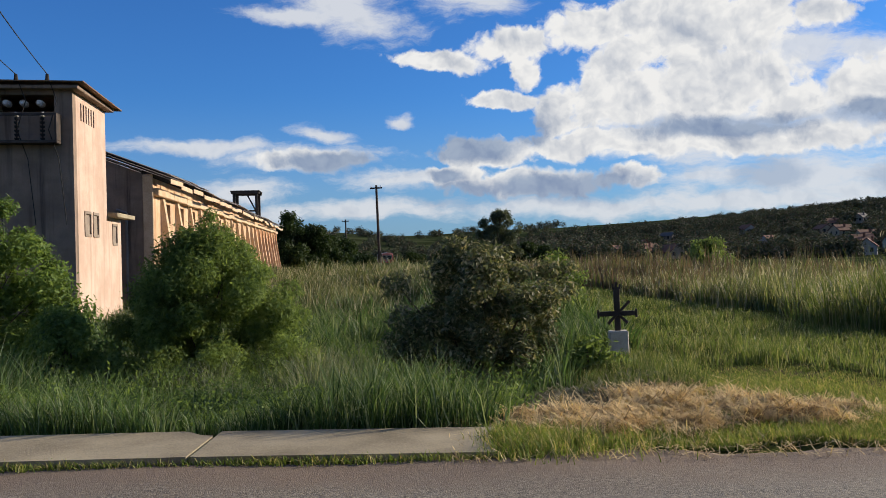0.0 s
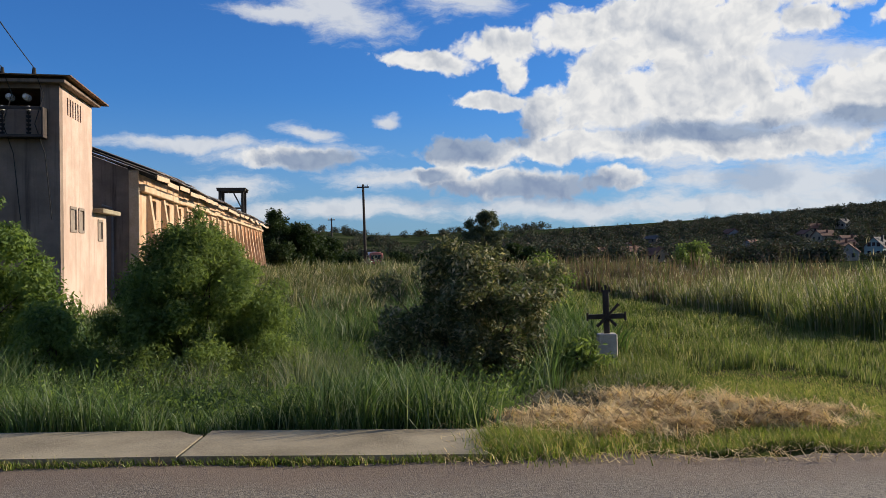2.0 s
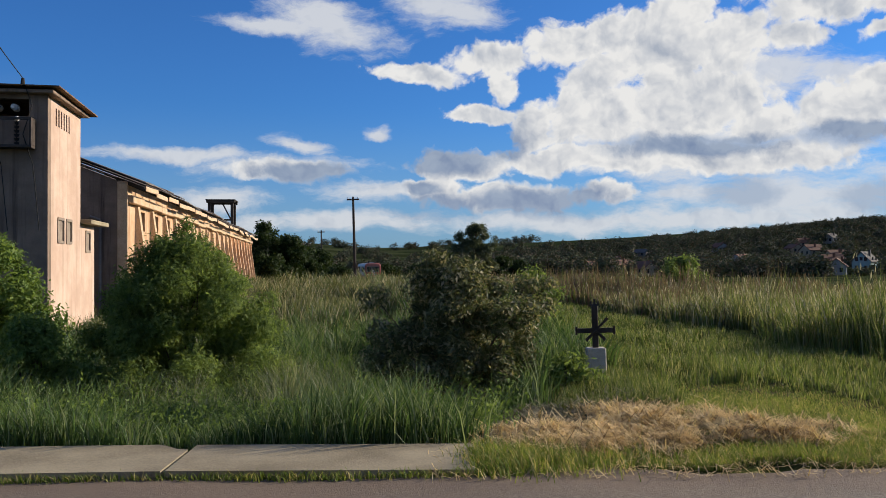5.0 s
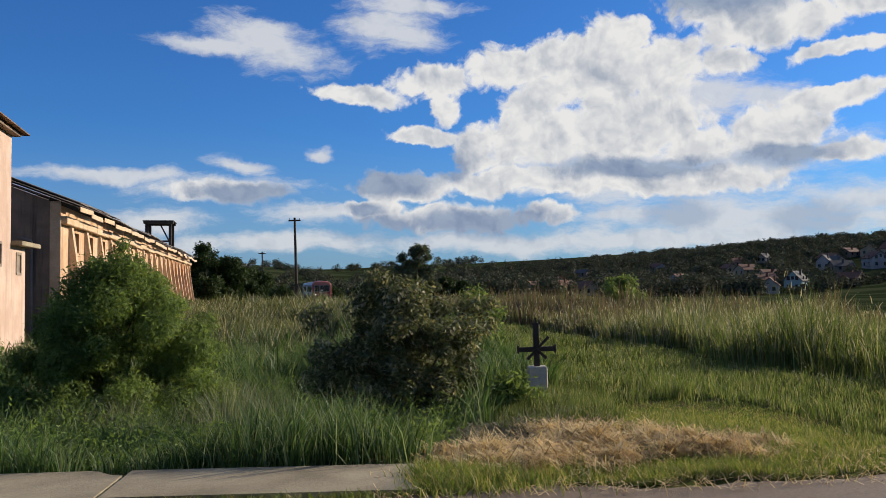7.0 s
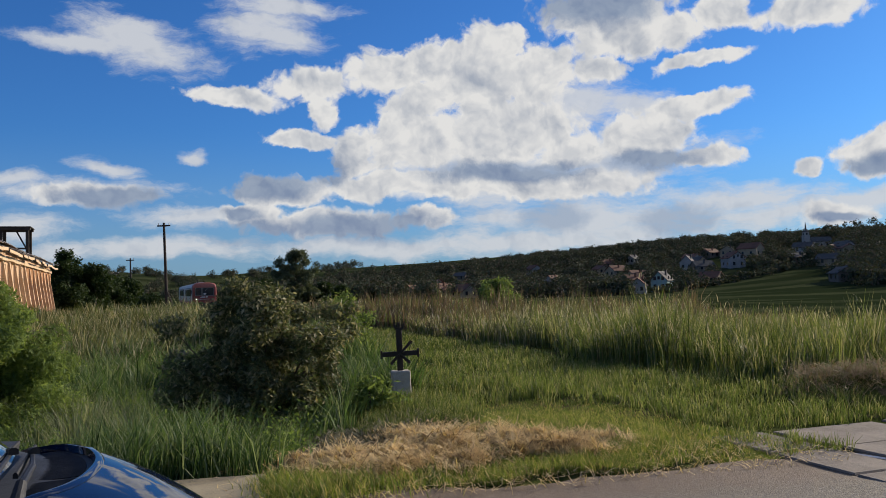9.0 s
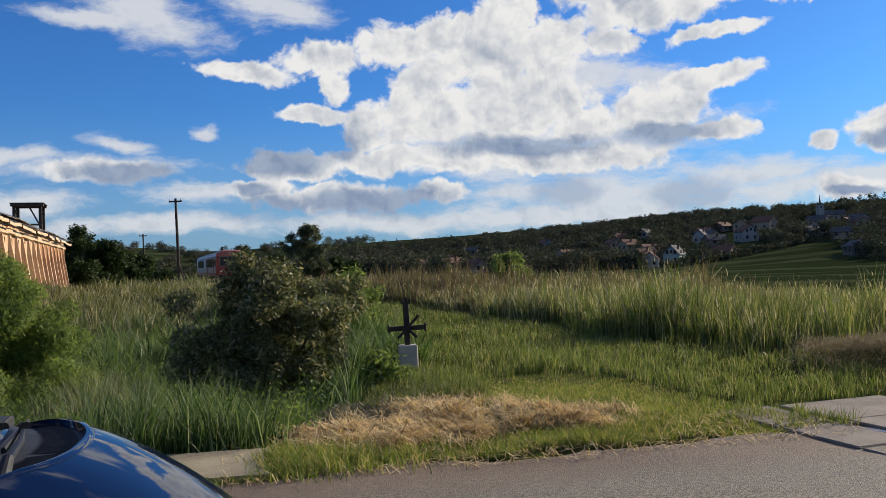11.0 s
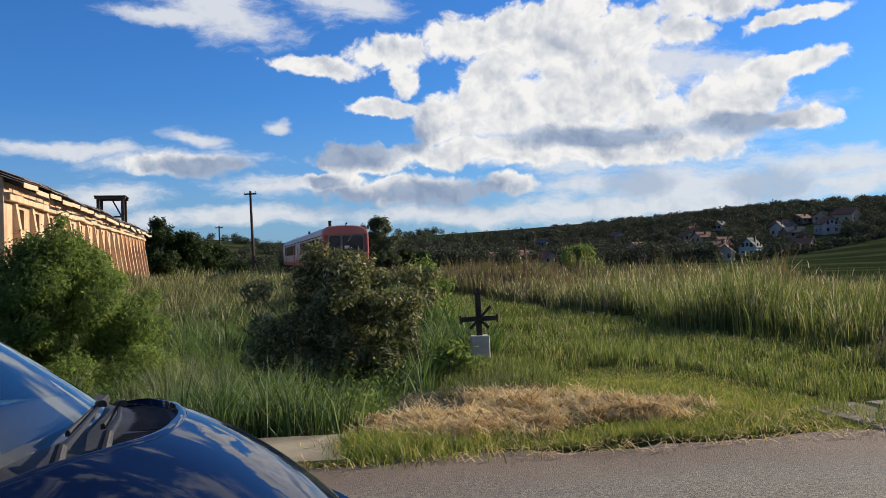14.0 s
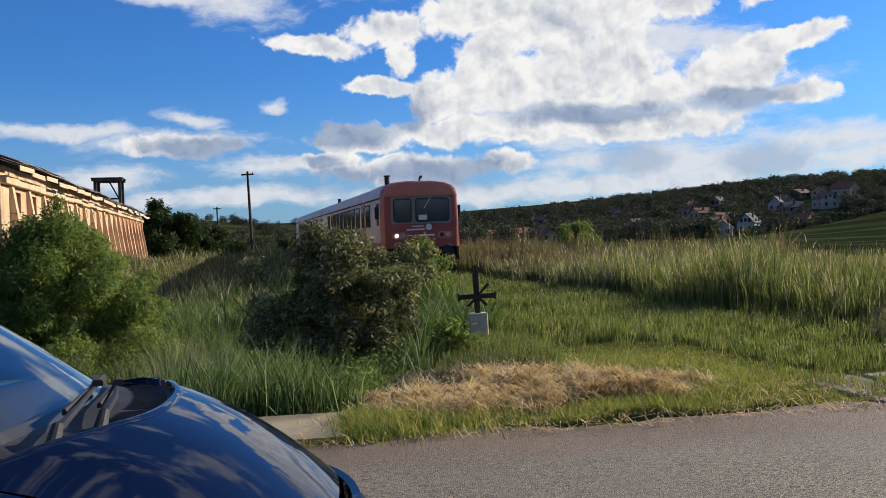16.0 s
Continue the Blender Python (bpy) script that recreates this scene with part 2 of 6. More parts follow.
def tube(bm, a, b, r0, r1=None, seg=8):
    """A tapering round bar from a to b."""
    a, b = Vector(a), Vector(b)
    r1 = r0 if r1 is None else r1
    vs = bmesh.ops.create_cone(bm, cap_ends=True, segments=seg, radius1=r0, radius2=r1, depth=(b - a).length)["verts"]
    q = (b - a).to_track_quat("Z", "Y").to_matrix().to_4x4()
    bmesh.ops.transform(bm, matrix=Matrix.Translation((a + b) / 2) @ q, verts=vs)
    return vs


def tubes(*args, seg=8):
    bm = bmesh.new()
    for a in args:
        tube(bm, *a, seg=seg)
    return bm


def loft(bm, rings, close=True, caps=True):
    """A skin over rings of as many points each."""
    rows = [[bm.verts.new(p) for p in ring] for ring in rings]
    n = len(rows[0])
    for a, b in zip(rows, rows[1:]):
        for i in range(n if close else n - 1):
            j = (i + 1) % n
            bm.faces.new((a[i], a[j], b[j], b[i]))
    if caps and close:
        bm.faces.new(list(reversed(rows[0])))
        bm.faces.new(rows[-1])
    return rows


def smooth01(v, lo, hi):
    q = np.clip((v - lo) / (hi - lo), 0.0, 1.0)
    return q * q * (3 - 2 * q)


# ---- the lie of the land ----
TRACK_X, TRACK_LEAN = 7.05, 0.1000    # the track's middle is at x = TRACK_X - TRACK_LEAN * y
ROAD_EDGE = 6.62


def land(x, y):
    """Height of the ground, in metres."""
    x, y = np.asarray(x, dtype=float), np.asarray(y, dtype=float)
    r, a = np.hypot(x, y), np.degrees(np.arctan2(x, y))
    off = x - (TRACK_X - TRACK_LEAN * y)
    z = 0.002 * np.clip(y - 9, 0, 50)
    hollow = smooth01(-off, 3.2, 6.5) * smooth01(y, 7.4, 10.5) * (1 - smooth01(y, 26, 44))
    z = z - 0.62 * hollow
    z = z - 0.25 * smooth01(off, 3.0, 9.0) * smooth01(y, 8, 14)
    z = z + 0.05 * np.sin(x * 0.9 + 1.3) * np.sin(y * 0.7) * smooth01(y, 7.5, 11)
    # heaps of hay raise the verge
    z = z + 0.05 * np.exp(-((x - 1.75) / 1.0) ** 2 - ((y - 8.7) / 0.9) ** 2) + 0.06 * np.exp(-((x - 3.0) / 0.8) ** 2 - ((y - 7.75) / 0.38) ** 2)
    z = z + 0.25 * np.exp(-((x - 8.6) / 1.1) ** 2 - ((y - 9.9) / 0.9) ** 2)
    # the valley side with the village, and the far downs
    front = 250.0 + 90.0 * smooth01(-a, -30, -5) + 40 * np.sin(np.radians(a * 6.0))
    crest = np.interp(a, [-180, -60, -14, -8, -3, 2, 6, 10, 14, 20, 24, 28, 32, 37, 41, 70, 180],
                      [25, 25, 26, 26, 20, 19.5, 19, 20.4, 21.3, 24, 26.4, 30, 31.9, 30, 31, 29, 25])
    back = 680.0 + 220.0 * smooth01(-a, -5, 1) * smooth01(a, -70, -50)
    rise = smooth01(r, front, back)
    z = z + crest * rise + 1.2 * np.sin(x * 0.021) * np.sin(y * 0.017) * smooth01(r, front, front + 150)
    z = z - (0.5 * smooth01(r, 30, 60) * smooth01(a, 8, 20) + 2.0 * smooth01(r, 55, 180)) * (1 - rise)
    return z


def ground_z(x, y):
    return float(land(x, y))

# ---- ground, road, track ----
m_ground, g, b = mat("earth_and_turf", 0.95, 0.0, 0.0)
c = g.n("ShaderNodeTexCoord").outputs["Object"]
turf = g.mix(g.step(g.noise(c, 0.35, 5.0, 0.6), 0.3, 0.7), (0.035, 0.05, 0.012), (0.085, 0.095, 0.03))
soil = g.mix(g.noise(c, 9.0, 5.0, 0.65), (0.05, 0.038, 0.024), (0.13, 0.105, 0.07))
cx, cy, cz = g.sep(c)
dist = g.v("LENGTH", c)
near = g.mix(g.step(g.noise(c, 1.3, 4.0, 0.6), 0.52, 0.62), turf, soil)
strips = g.noise(g.v("MULTIPLY", c, (0.012, 0.05, 0.0)), 1.0, 3.0, 0.5)
fields = g.mix(g.step(strips, 0.45, 0.55), (0.020, 0.029, 0.013), (0.045, 0.055, 0.026))
fields = g.mix(g.step(g.noise(c, 0.008, 4.0, 0.6), 0.5, 0.62), fields, (0.022, 0.028, 0.012))
g.put(b.inputs["Base Color"], g.mix(g.step(dist, 30.0, 60.0), near, fields))
g.put(b.inputs["Normal"], g.bump(g.noise(c, 14.0, 6.0, 0.65), 0.7, 0.06))

radii = np.concatenate((np.linspace(2.0, 30, 85)[:-1], np.geomspace(30, 4200, 90)))
turns = np.radians(np.concatenate((np.linspace(-180, -34, 40)[:-1], np.linspace(-34, 50, 200)[:-1], np.linspace(50, 180, 36)[:-1])))
rr, aa = np.meshgrid(radii, turns, indexing="ij")
gx, gy = rr * np.sin(aa), rr * np.cos(aa)
gz = land(gx, gy) - 0.05 * (gy < ROAD_EDGE + 0.2) * (gx > -60)
nr, na = gx.shape
idx = np.arange(nr * na).reshape(nr, na)
nxt = np.roll(idx, -1, axis=1)
quads = np.stack((idx[:-1], nxt[:-1], nxt[1:], idx[1:]), axis=-1).reshape(-1, 4)[:, ::-1]
hub = np.array([[0.0, 0.0, -0.05]])
verts = np.concatenate((np.stack((gx, gy, gz), axis=-1).reshape(-1, 3), hub))
fan = np.stack((np.full(na, nr * na), nxt[0], idx[0]), axis=-1)[:, ::-1]
ground = mesh_np("ground", verts, np.concatenate((quads.ravel(), fan.ravel())), [4] * len(quads) + [3] * len(fan), m_ground, True)
tagged(ground, "grassy valley floor rising to wooded downs", "ground", kind="structure")

m_road, g, b = mat("worn_asphalt", 0.85, 0.0, 0.35)
c = g.n("ShaderNodeTexCoord").outputs["Object"]
cx, cy, cz = g.sep(c)
stones = g.n("ShaderNodeTexVoronoi")
stones.inputs["Scale"].default_value = 105.0
g.put(stones.inputs["Vector"], c)
chip = g.sep(stones.outputs["Color"])[0]
tar = g.mix(g.step(g.m("ADD", g.m("MULTIPLY", chip, 0.7), g.m("MULTIPLY", g.noise(c, 28.0, 4.0, 0.7), 0.5)), 0.25, 0.95), (0.050, 0.043, 0.033), (0.275, 0.24, 0.178))
tar = g.mix(g.step(g.noise(c, 0.8, 5.0, 0.6), 0.35, 0.7, 0.0, 0.5), tar, (0.18, 0.157, 0.128))
edge = g.step(g.m("ADD", cy, g.m("MULTIPLY", g.m("SUBTRACT", g.noise(c, 1.6, 5.0, 0.65), 0.5), 1.1)), 5.35, 6.35)
dirt = g.mix(g.noise(c, 45.0, 5.0, 0.7), (0.055, 0.038, 0.026), (0.26, 0.19, 0.13))
g.put(b.inputs["Base Color"], g.mix(g.m("MULTIPLY", edge, 0.95), tar, dirt))
lumps = g.m("ADD", g.m("MULTIPLY", stones.outputs["Distance"], -0.6), g.m("MULTIPLY", g.noise(c, 30.0, 5.0, 0.7), g.m("MULTIPLY_ADD", edge, 1.5, 0.4)))
g.put(b.inputs["Normal"], g.bump(lumps, 0.42, 0.014))


def strip(xs, ys, height, material, name):
    """A sheet over a grid of x and y whose height is a function of both."""
    X, Y = np.meshgrid(xs, ys, indexing="ij")
    Z = height(X, Y)
    n, k = X.shape
    i = np.arange(n * k).reshape(n, k)
    q = np.stack((i[:-1, :-1], i[1:, :-1], i[1:, 1:], i[:-1, 1:]), axis=-1).reshape(-1, 4)
    return mesh_np(name, np.stack((X, Y, Z), axis=-1).reshape(-1, 3), q.ravel(), [4] * len(q), material, True)


def road_edge(x):
    return ROAD_EDGE + 0.07 * np.sin(x * 1.7) + 0.05 * np.sin(x * 4.3 + 1) + 0.02 * np.sin(x * 11.0)


xs = np.concatenate((np.linspace(-80, -6, 20)[:-1], np.linspace(-6, 9, 150), np.linspace(9, 90, 20)[1:]))
ts = np.concatenate((np.linspace(-3.2, 5.5, 12)[:-1], np.linspace(5.5, 7.2, 26)))
road = strip(xs, ts, lambda X, Y: 0.0 + 0.012 * np.sin(X * 2.1) * np.sin(Y * 3.3) * (Y > 5.4) - 0.16 * smooth01(Y - road_edge(X), -0.02, 0.30), m_road, "road")
tagged(road, "worn grey chip-sealed asphalt road with a gravelly dirt edge", "road", kind="structure")

# ---- materials of the built things ----
def wall_paint(name, base, pale, stain, streak=0.5):
    """Old render: blotches, vertical run-off streaks and small pits."""
    m, g, b = mat(name, 0.92, 0.0, 0.2)
    c = g.n("ShaderNodeTexCoord").outputs["Object"]
    blot = g.step(g.noise(c, 0.9, 6.0, 0.65), 0.35, 0.68)
    runs = g.step(g.noise(g.v("MULTIPLY", c, (3.2, 3.2, 0.22)), 1.0, 5.0, 0.65), 0.48, 0.72)
    grain = g.noise(c, 38.0, 4.0, 0.65)
    col = g.mix(blot, base, pale)
    col = g.mix(g.m("MULTIPLY", runs, streak), col, stain)
    col = g.mix(g.step(grain, 0.3, 0.75, 0.0, 0.35), col, base)
    g.put(b.inputs["Base Color"], col)
    g.put(b.inputs["Normal"], g.bump(g.m("ADD", g.m("MULTIPLY", grain, 0.4), g.noise(c, 5.0, 5.0, 0.6)), 0.45, 0.03))
    return m


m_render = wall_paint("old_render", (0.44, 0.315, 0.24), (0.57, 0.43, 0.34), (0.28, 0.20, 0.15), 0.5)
# Darker copy of the render: its colour holds the shade of unsunned walls.
m_shaded_render = wall_paint("shade_darkened_render", (0.19, 0.14, 0.105), (0.30, 0.22, 0.165), (0.06, 0.046, 0.037), 0.85)
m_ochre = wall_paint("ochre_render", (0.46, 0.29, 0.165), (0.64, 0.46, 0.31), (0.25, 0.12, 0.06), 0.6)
m_board = plain("orange_boards", (0.27, 0.12, 0.05), (0.50, 0.27, 0.13), 1.2, 0.85, 0, 0.5, 18.0)
m_beam = plain("pale_timber", (0.42, 0.28, 0.16), (0.62, 0.47, 0.31), 1.5, 0.85, 0, 0.5, 22.0)
m_oldwood = plain("dark_old_timber", (0.018, 0.014, 0.011), (0.06, 0.048, 0.038), 2.0, 0.85, 0, 0.6, 30.0)
m_sheet = plain("rusty_sheet", (0.10, 0.055, 0.03), (0.27, 0.16, 0.08), 1.5, 0.75, 0.2, 0.4, 12.0)
m_slate = plain("fibre_cement", (0.11, 0.10, 0.095), (0.24, 0.21, 0.19), 1.0, 0.9, 0, 0.4, 20.0)
m_black = plain("soot_black", (0.008, 0.008, 0.008), (0.025, 0.022, 0.02), 3.0, 0.9, 0, 0.2)
m_iron = plain("weathered_iron", (0.03, 0.026, 0.024), (0.09, 0.07, 0.058), 4.0, 0.65, 0.6, 0.4, 50.0)
m_porc = plain("glazed_porcelain", (0.45, 0.42, 0.38), (0.65, 0.62, 0.58), 6.0, 0.25, 0, 0.05)
m_con = plain("weathered_concrete", (0.16, 0.13, 0.082), (0.36, 0.305, 0.20), 1.1, 0.93, 0, 0.5, 55.0)
m_panel = plain("dirty_crossing_concrete", (0.10, 0.082, 0.066), (0.25, 0.21, 0.17), 1.7, 0.95, 0, 0.6, 45.0)
m_shutter = plain("grey_shutter", (0.17, 0.13, 0.10), (0.29, 0.235, 0.18), 4.0, 0.8, 0, 0.3)
m_steel = plain("polished_rail_head", (0.22, 0.19, 0.17), (0.36, 0.32, 0.29), 5.0, 0.35, 0.9, 0.1)

# ---- unseen plain wall behind the viewer, added to darken the bonnet's reflection ----
reflected_wall = part("reflected_wall", boxes((-16.0, 14.0, -9.4, -9.0, -0.3, 5.2), bevel=0.02), m_slate)
tagged(reflected_wall, "unseen plain grey wall, added to be reflected in the bonnet", "wall", kind="structure")

# ---- concrete footway beside the road ----
footway = thing("footway_slab", "row of weathered concrete slabs beside the road, one corner broken", "pavement slab")
tagged(footway, kind="structure")


def slab_mesh(x0, x1, chip):
    bm = bmesh.new()
    ring = [(x0, 6.56), (x1 - (0 if chip else 0.05), 6.58), (x1, 7.4), (x1 - 0.02, 7.53)]
    if chip:
        ring = [(x0, 6.55), (x1, 6.56), (x1, 7.34), (x1 - 0.1, 7.36), (x1 - 0.24, 7.5), (x1 - 0.3, 7.53)]
    ring += [(x0, 7.53)]
    top = [bm.verts.new((x, y, 0.055 + 0.008 * math.sin(x * 2.3 + y))) for x, y in ring]
    low = [bm.verts.new((x, y, -0.2)) for x, y in ring]
    bm.faces.new(top)
    for i in range(len(ring)):
        j = (i + 1) % len(ring)
        bm.faces.new((top[j], top[i], low[i], low[j]))
    bmesh.ops.bevel(bm, geom=[e for e in bm.edges if all(v in top for v in e.verts) is False and e.verts[0].co.z > 0 and e.verts[1].co.z > 0], offset=0.012, segments=2, affect="EDGES")
    bmesh.ops.recalc_face_normals(bm, faces=bm.faces)
    return bm


for k, (x0, x1, chip) in enumerate(((-12.6, -8.94, 0), (-8.92, -5.5, 0), (-5.48, -2.03, 1), (-2.0, 0.42, 0))):
    s = part("slab", slab_mesh(x0, x1, chip), m_con, footway, "slab with a broken corner" if chip else "")
    s.matrix_basis = pose(0, 0, 0.006 * (k % 2), 0.25 * (k % 2), 0.0, 0) if k < 3 else pose(-2.0, 0, 0, 0, 0.55, 0) @ pose(2.0, 0, 0)

# ---- level crossing: rails, sleepers, concrete panels ----
TRACK_YAW = math.degrees(math.atan(TRACK_LEAN))


def on_track(y, side=0.0, up=0.0, turn=0.0):
    x = TRACK_X - TRACK_LEAN * y
    return pose(x, y, ground_z(x, max(y, 8)) + up, 0, 0, TRACK_YAW + turn) @ pose(side, 0, 0)


track = thing("railway_track", "single railway track sunk in grass, crossing the road", "railway track")
tagged(track, kind="structure")
prof = [(-0.07, 0), (0.07, 0), (0.07, 0.012), (0.012, 0.03), (0.012, 0.1), (0.036, 0.115), (0.036, 0.15), (-0.036, 0.15), (-0.036, 0.115), (-0.012, 0.1), (-0.012, 0.03), (-0.07, 0.012)]
for side in (-0.7525, 0.7525):
    bm = bmesh.new()
    rings = []
    for y in list(range(-14, 12, 2)) + list(range(12, 60, 6)) + list(range(60, 401, 20)):
        m = on_track(y, side, -0.118 if y < 7.9 else -0.22)
        rings.append([m @ Vector((px, 0, pz)) for px, pz in prof])
    loft(bm, rings)
    bmesh.ops.recalc_face_normals(bm, faces=bm.faces)
    part("rail", bm, m_steel, track, "worn steel rail")
sleeper = None
for i in range(60):
    y = 8.6 + 0.65 * i
    if sleeper is None:
        sleeper = part("sleeper", boxes((-1.25, 1.25, -0.12, 0.12, -0.22, -0.13), bevel=0.015), m_oldwood, track)
    else:
        sleeper = new("sleeper", sleeper.data)
        sleeper.parent = track
    sleeper.matrix_basis = on_track(y, 0, 0.0)
panel_mats = {}
for row in range(6):
    y = 7.45 - 0.93 * row
    for side, wd in ((-1.12, 0.62), (0.0, 1.34), (1.12, 0.62)):
        if wd not in panel_mats:
            panel_mats[wd] = part("panel", boxes((-wd / 2, wd / 2, -0.45, 0.45, -0.16, 0.012), bevel=0.014), m_panel, track, "cracked concrete crossing panel")
            o = panel_mats[wd]
        else:
            o = new("panel", panel_mats[wd].data)
            o.parent = track
        o.matrix_basis = on_track(y, side, 0.003 * ((row * 3 + int(side * 2)) % 4), 0.4 * math.sin(row * 2.1 + side))

# ---- transformer tower ----
tower = thing("transformer_tower", "tall weathered plastered transformer tower beside the warehouse", "transformer tower", pose(-10.1, 23.3, 0, 0, 0, 8))


def holed_wall(u0, u1, z0, z1, holes, place, t=0.3):
    """A wall in pieces round its openings. place(u, w, z): a point, w the depth inward."""
    bm = bmesh.new()
    us = sorted({u0, u1, *[h[0] for h in holes], *[h[1] for h in holes]})
    zs = sorted({z0, z1, *[h[2] for h in holes], *[h[3] for h in holes]})
    nu, nz = len(us) - 1, len(zs) - 1

    def solid(i, j):
        if not (0 <= i < nu and 0 <= j < nz):
            return False
        u, z = (us[i] + us[i + 1]) / 2, (zs[j] + zs[j + 1]) / 2
        return not any(h[0] < u < h[1] and h[2] < z < h[3] for h in holes)

    memo = {}

    def vert(u, w, z):
        if (u, w, z) not in memo:
            memo[(u, w, z)] = bm.verts.new(place(u, w, z))
        return memo[(u, w, z)]

    for i in range(nu):
        for j in range(nz):
            if not solid(i, j):
                continue
            a, b2, c0, d = us[i], us[i + 1], zs[j], zs[j + 1]
            bm.faces.new([vert(a, 0, c0), vert(b2, 0, c0), vert(b2, 0, d), vert(a, 0, d)])
            bm.faces.new([vert(a, t, d), vert(b2, t, d), vert(b2, t, c0), vert(a, t, c0)])
            for di, dj, p1, p2 in ((-1, 0, (a, d), (a, c0)), (1, 0, (b2, c0), (b2, d)), (0, -1, (a, c0), (b2, c0)), (0, 1, (b2, d), (a, d))):
                if not solid(i + di, j + dj):
                    bm.faces.new([vert(p2[0], 0, p2[1]), vert(p1[0], 0, p1[1]), vert(p1[0], t, p1[1]), vert(p2[0], t, p2[1])])
    bmesh.ops.recalc_face_normals(bm, faces=bm.faces)
    return bm


T_W, T_L, T_H = 4.2, 3.5, 6.3
front_holes = [(-1.92, -0.48, 5.70, 6.18), (-3.9, -2.5, 5.70, 6.18)]
# The front faces away from the sun; that shade is in its colour.
part("front_wall", holed_wall(-T_W, 0, -0.8, T_H, front_holes, lambda u, v, z: (u, v, z)), m_shaded_render, tower, "streaked front wall, its shade painted into the render's colour")
slits = [(0.75 + 0.27 * i, 0.88 + 0.27 * i, 5.58, 6.08) for i in range(6)]
lights = [(0.95, 1.6, 2.32, 3.0), (1.85, 2.45, 2.32, 3.0)]
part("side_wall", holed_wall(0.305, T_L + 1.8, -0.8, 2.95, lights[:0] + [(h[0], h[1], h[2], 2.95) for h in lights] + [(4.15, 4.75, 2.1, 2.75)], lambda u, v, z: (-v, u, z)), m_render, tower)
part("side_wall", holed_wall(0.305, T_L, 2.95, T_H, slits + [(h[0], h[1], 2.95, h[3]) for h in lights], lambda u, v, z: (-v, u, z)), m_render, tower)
part("rear_wall", boxes((-T_W, -0.305, T_L - 0.3, T_L, -0.8, T_H)), m_shaded_render, tower)
part("far_side_wall", boxes((-T_W, -T_W + 0.3, 0.305, T_L - 0.305, -0.8, T_H)), m_shaded_render, tower)
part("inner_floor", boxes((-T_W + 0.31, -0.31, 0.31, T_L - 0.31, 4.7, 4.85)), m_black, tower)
part("annex_wall", boxes((-2.6, -0.305, T_L + 1.5, T_L + 1.8, -0.8, 2.95)), m_shaded_render, tower)
for i, (a, b2, c0, d) in enumerate(lights + [(4.15, 4.75, 2.1, 2.75)]):
    sh = part("window_shutter", boxes((-0.1, -0.02, a, b2, c0, d)), m_shutter, tower, "small grey boarded window")
    part("frame", boxes((-0.06, 0.025, a - 0.03, a + 0.05, c0, d), (-0.06, 0.025, b2 - 0.05, b2 + 0.03, c0, d), (-0.06, 0.028, a, b2, d - 0.05, d + 0.03), (-0.06, 0.028, a, b2, c0 - 0.03, c0 + 0.05)), m_shutter, sh)
bm = bmesh.new()
n = 44
rings = []
for k in range(n + 1):
    y = -0.42 + (T_L + 0.95) * k / n
    wave = 0.016 * (k % 2)
    rings.append([(x, y, T_H + 0.15 + wave + 0.05 * (-x) / T_W - 0.05 * y / T_L + lift) for x, lift in ((-T_W - 0.35, 0.0), (0.4, 0.0), (0.4, 0.03), (-T_W - 0.35, 0.03))])
loft(bm, rings)
bmesh.ops.recalc_face_normals(bm, faces=bm.faces)
part("roof_sheet", bm, m_sheet, tower, "rusty corrugated roof sheet")
part("roof_slab", boxes((-T_W - 0.2, 0.22, -0.28, T_L + 0.25, T_H, T_H + 0.1), bevel=0.015), m_shaded_render, tower)
part("canopy", boxes((-1.6, 0.32, T_L + 0.02, T_L + 2.5, 2.96, 3.1), bevel=0.015), m_con, tower, "thin concrete canopy slab")
part("balcony", boxes((-T_W + 0.05, -0.3, -0.42, -0.005, 4.80, 4.88), (-0.36, -0.3, -0.42, -0.005, 4.88, 5.62), (-T_W + 0.05, -0.36, -0.42, -0.38, 5.54, 5.62), bevel=0.008), m_iron, tower, "iron insulator bracket")


def insulator(x, y, z, hang):
    bm = bmesh.new()
    for k in range(6):
        tube(bm, (x, y, z - hang * k * 0.11), (x, y, z - hang * (k * 0.11 + 0.07)), 0.07 if k else 0.05, 0.045, 10)
    tube(bm, (x, y, z + 0.1), (x, y, z - hang * 0.7), 0.02)
    return bm


for x in (-1.7, -1.27, -0.84, -3.7, -3.25, -2.8):
    o = part("bushing", tubes(((x, 0.15, 5.93), (x, -0.02, 5.94), 0.10, 0.09), ((x, -0.02, 5.94), (x, -0.09, 5.94), 0.05, 0.035), ((x, -0.09, 5.94), (x, -0.15, 5.94), 0.085, 0.045), seg=12), m_porc, tower, "porcelain bushing")
for x in (-1.95, -1.36, -0.7):
    part("insulator", insulator(x, -0.3, 5.5, 1.0), m_black, tower, "dark ribbed insulator string")
    part("insulator", tubes(((x, -0.3, 5.53), (x, -0.3, 5.65), 0.07, 0.04), seg=10), m_porc, tower)
for x in (-3.2, -2.2, -1.35, -0.55):
    part("roof_insulator", tubes(((x, -0.3, T_H + 0.15), (x, -0.3, T_H + 0.38), 0.07, 0.04), seg=8), m_black, tower)
    bm = bmesh.new()
    pts = [Vector((x, -0.3, T_H + 0.35)), Vector((x + 0.25, -0.34, 5.95)), Vector((x + 0.05, -0.45, 5.15)), Vector((x + 0.2, -0.12, 4.4)), Vector((x + 0.35, -0.06, 2.6))]
    for a, b2 in zip(pts, pts[1:]):
        tube(bm, a, b2, 0.012, seg=5)
    part("cable", bm, m_black, tower, "slack black cable")

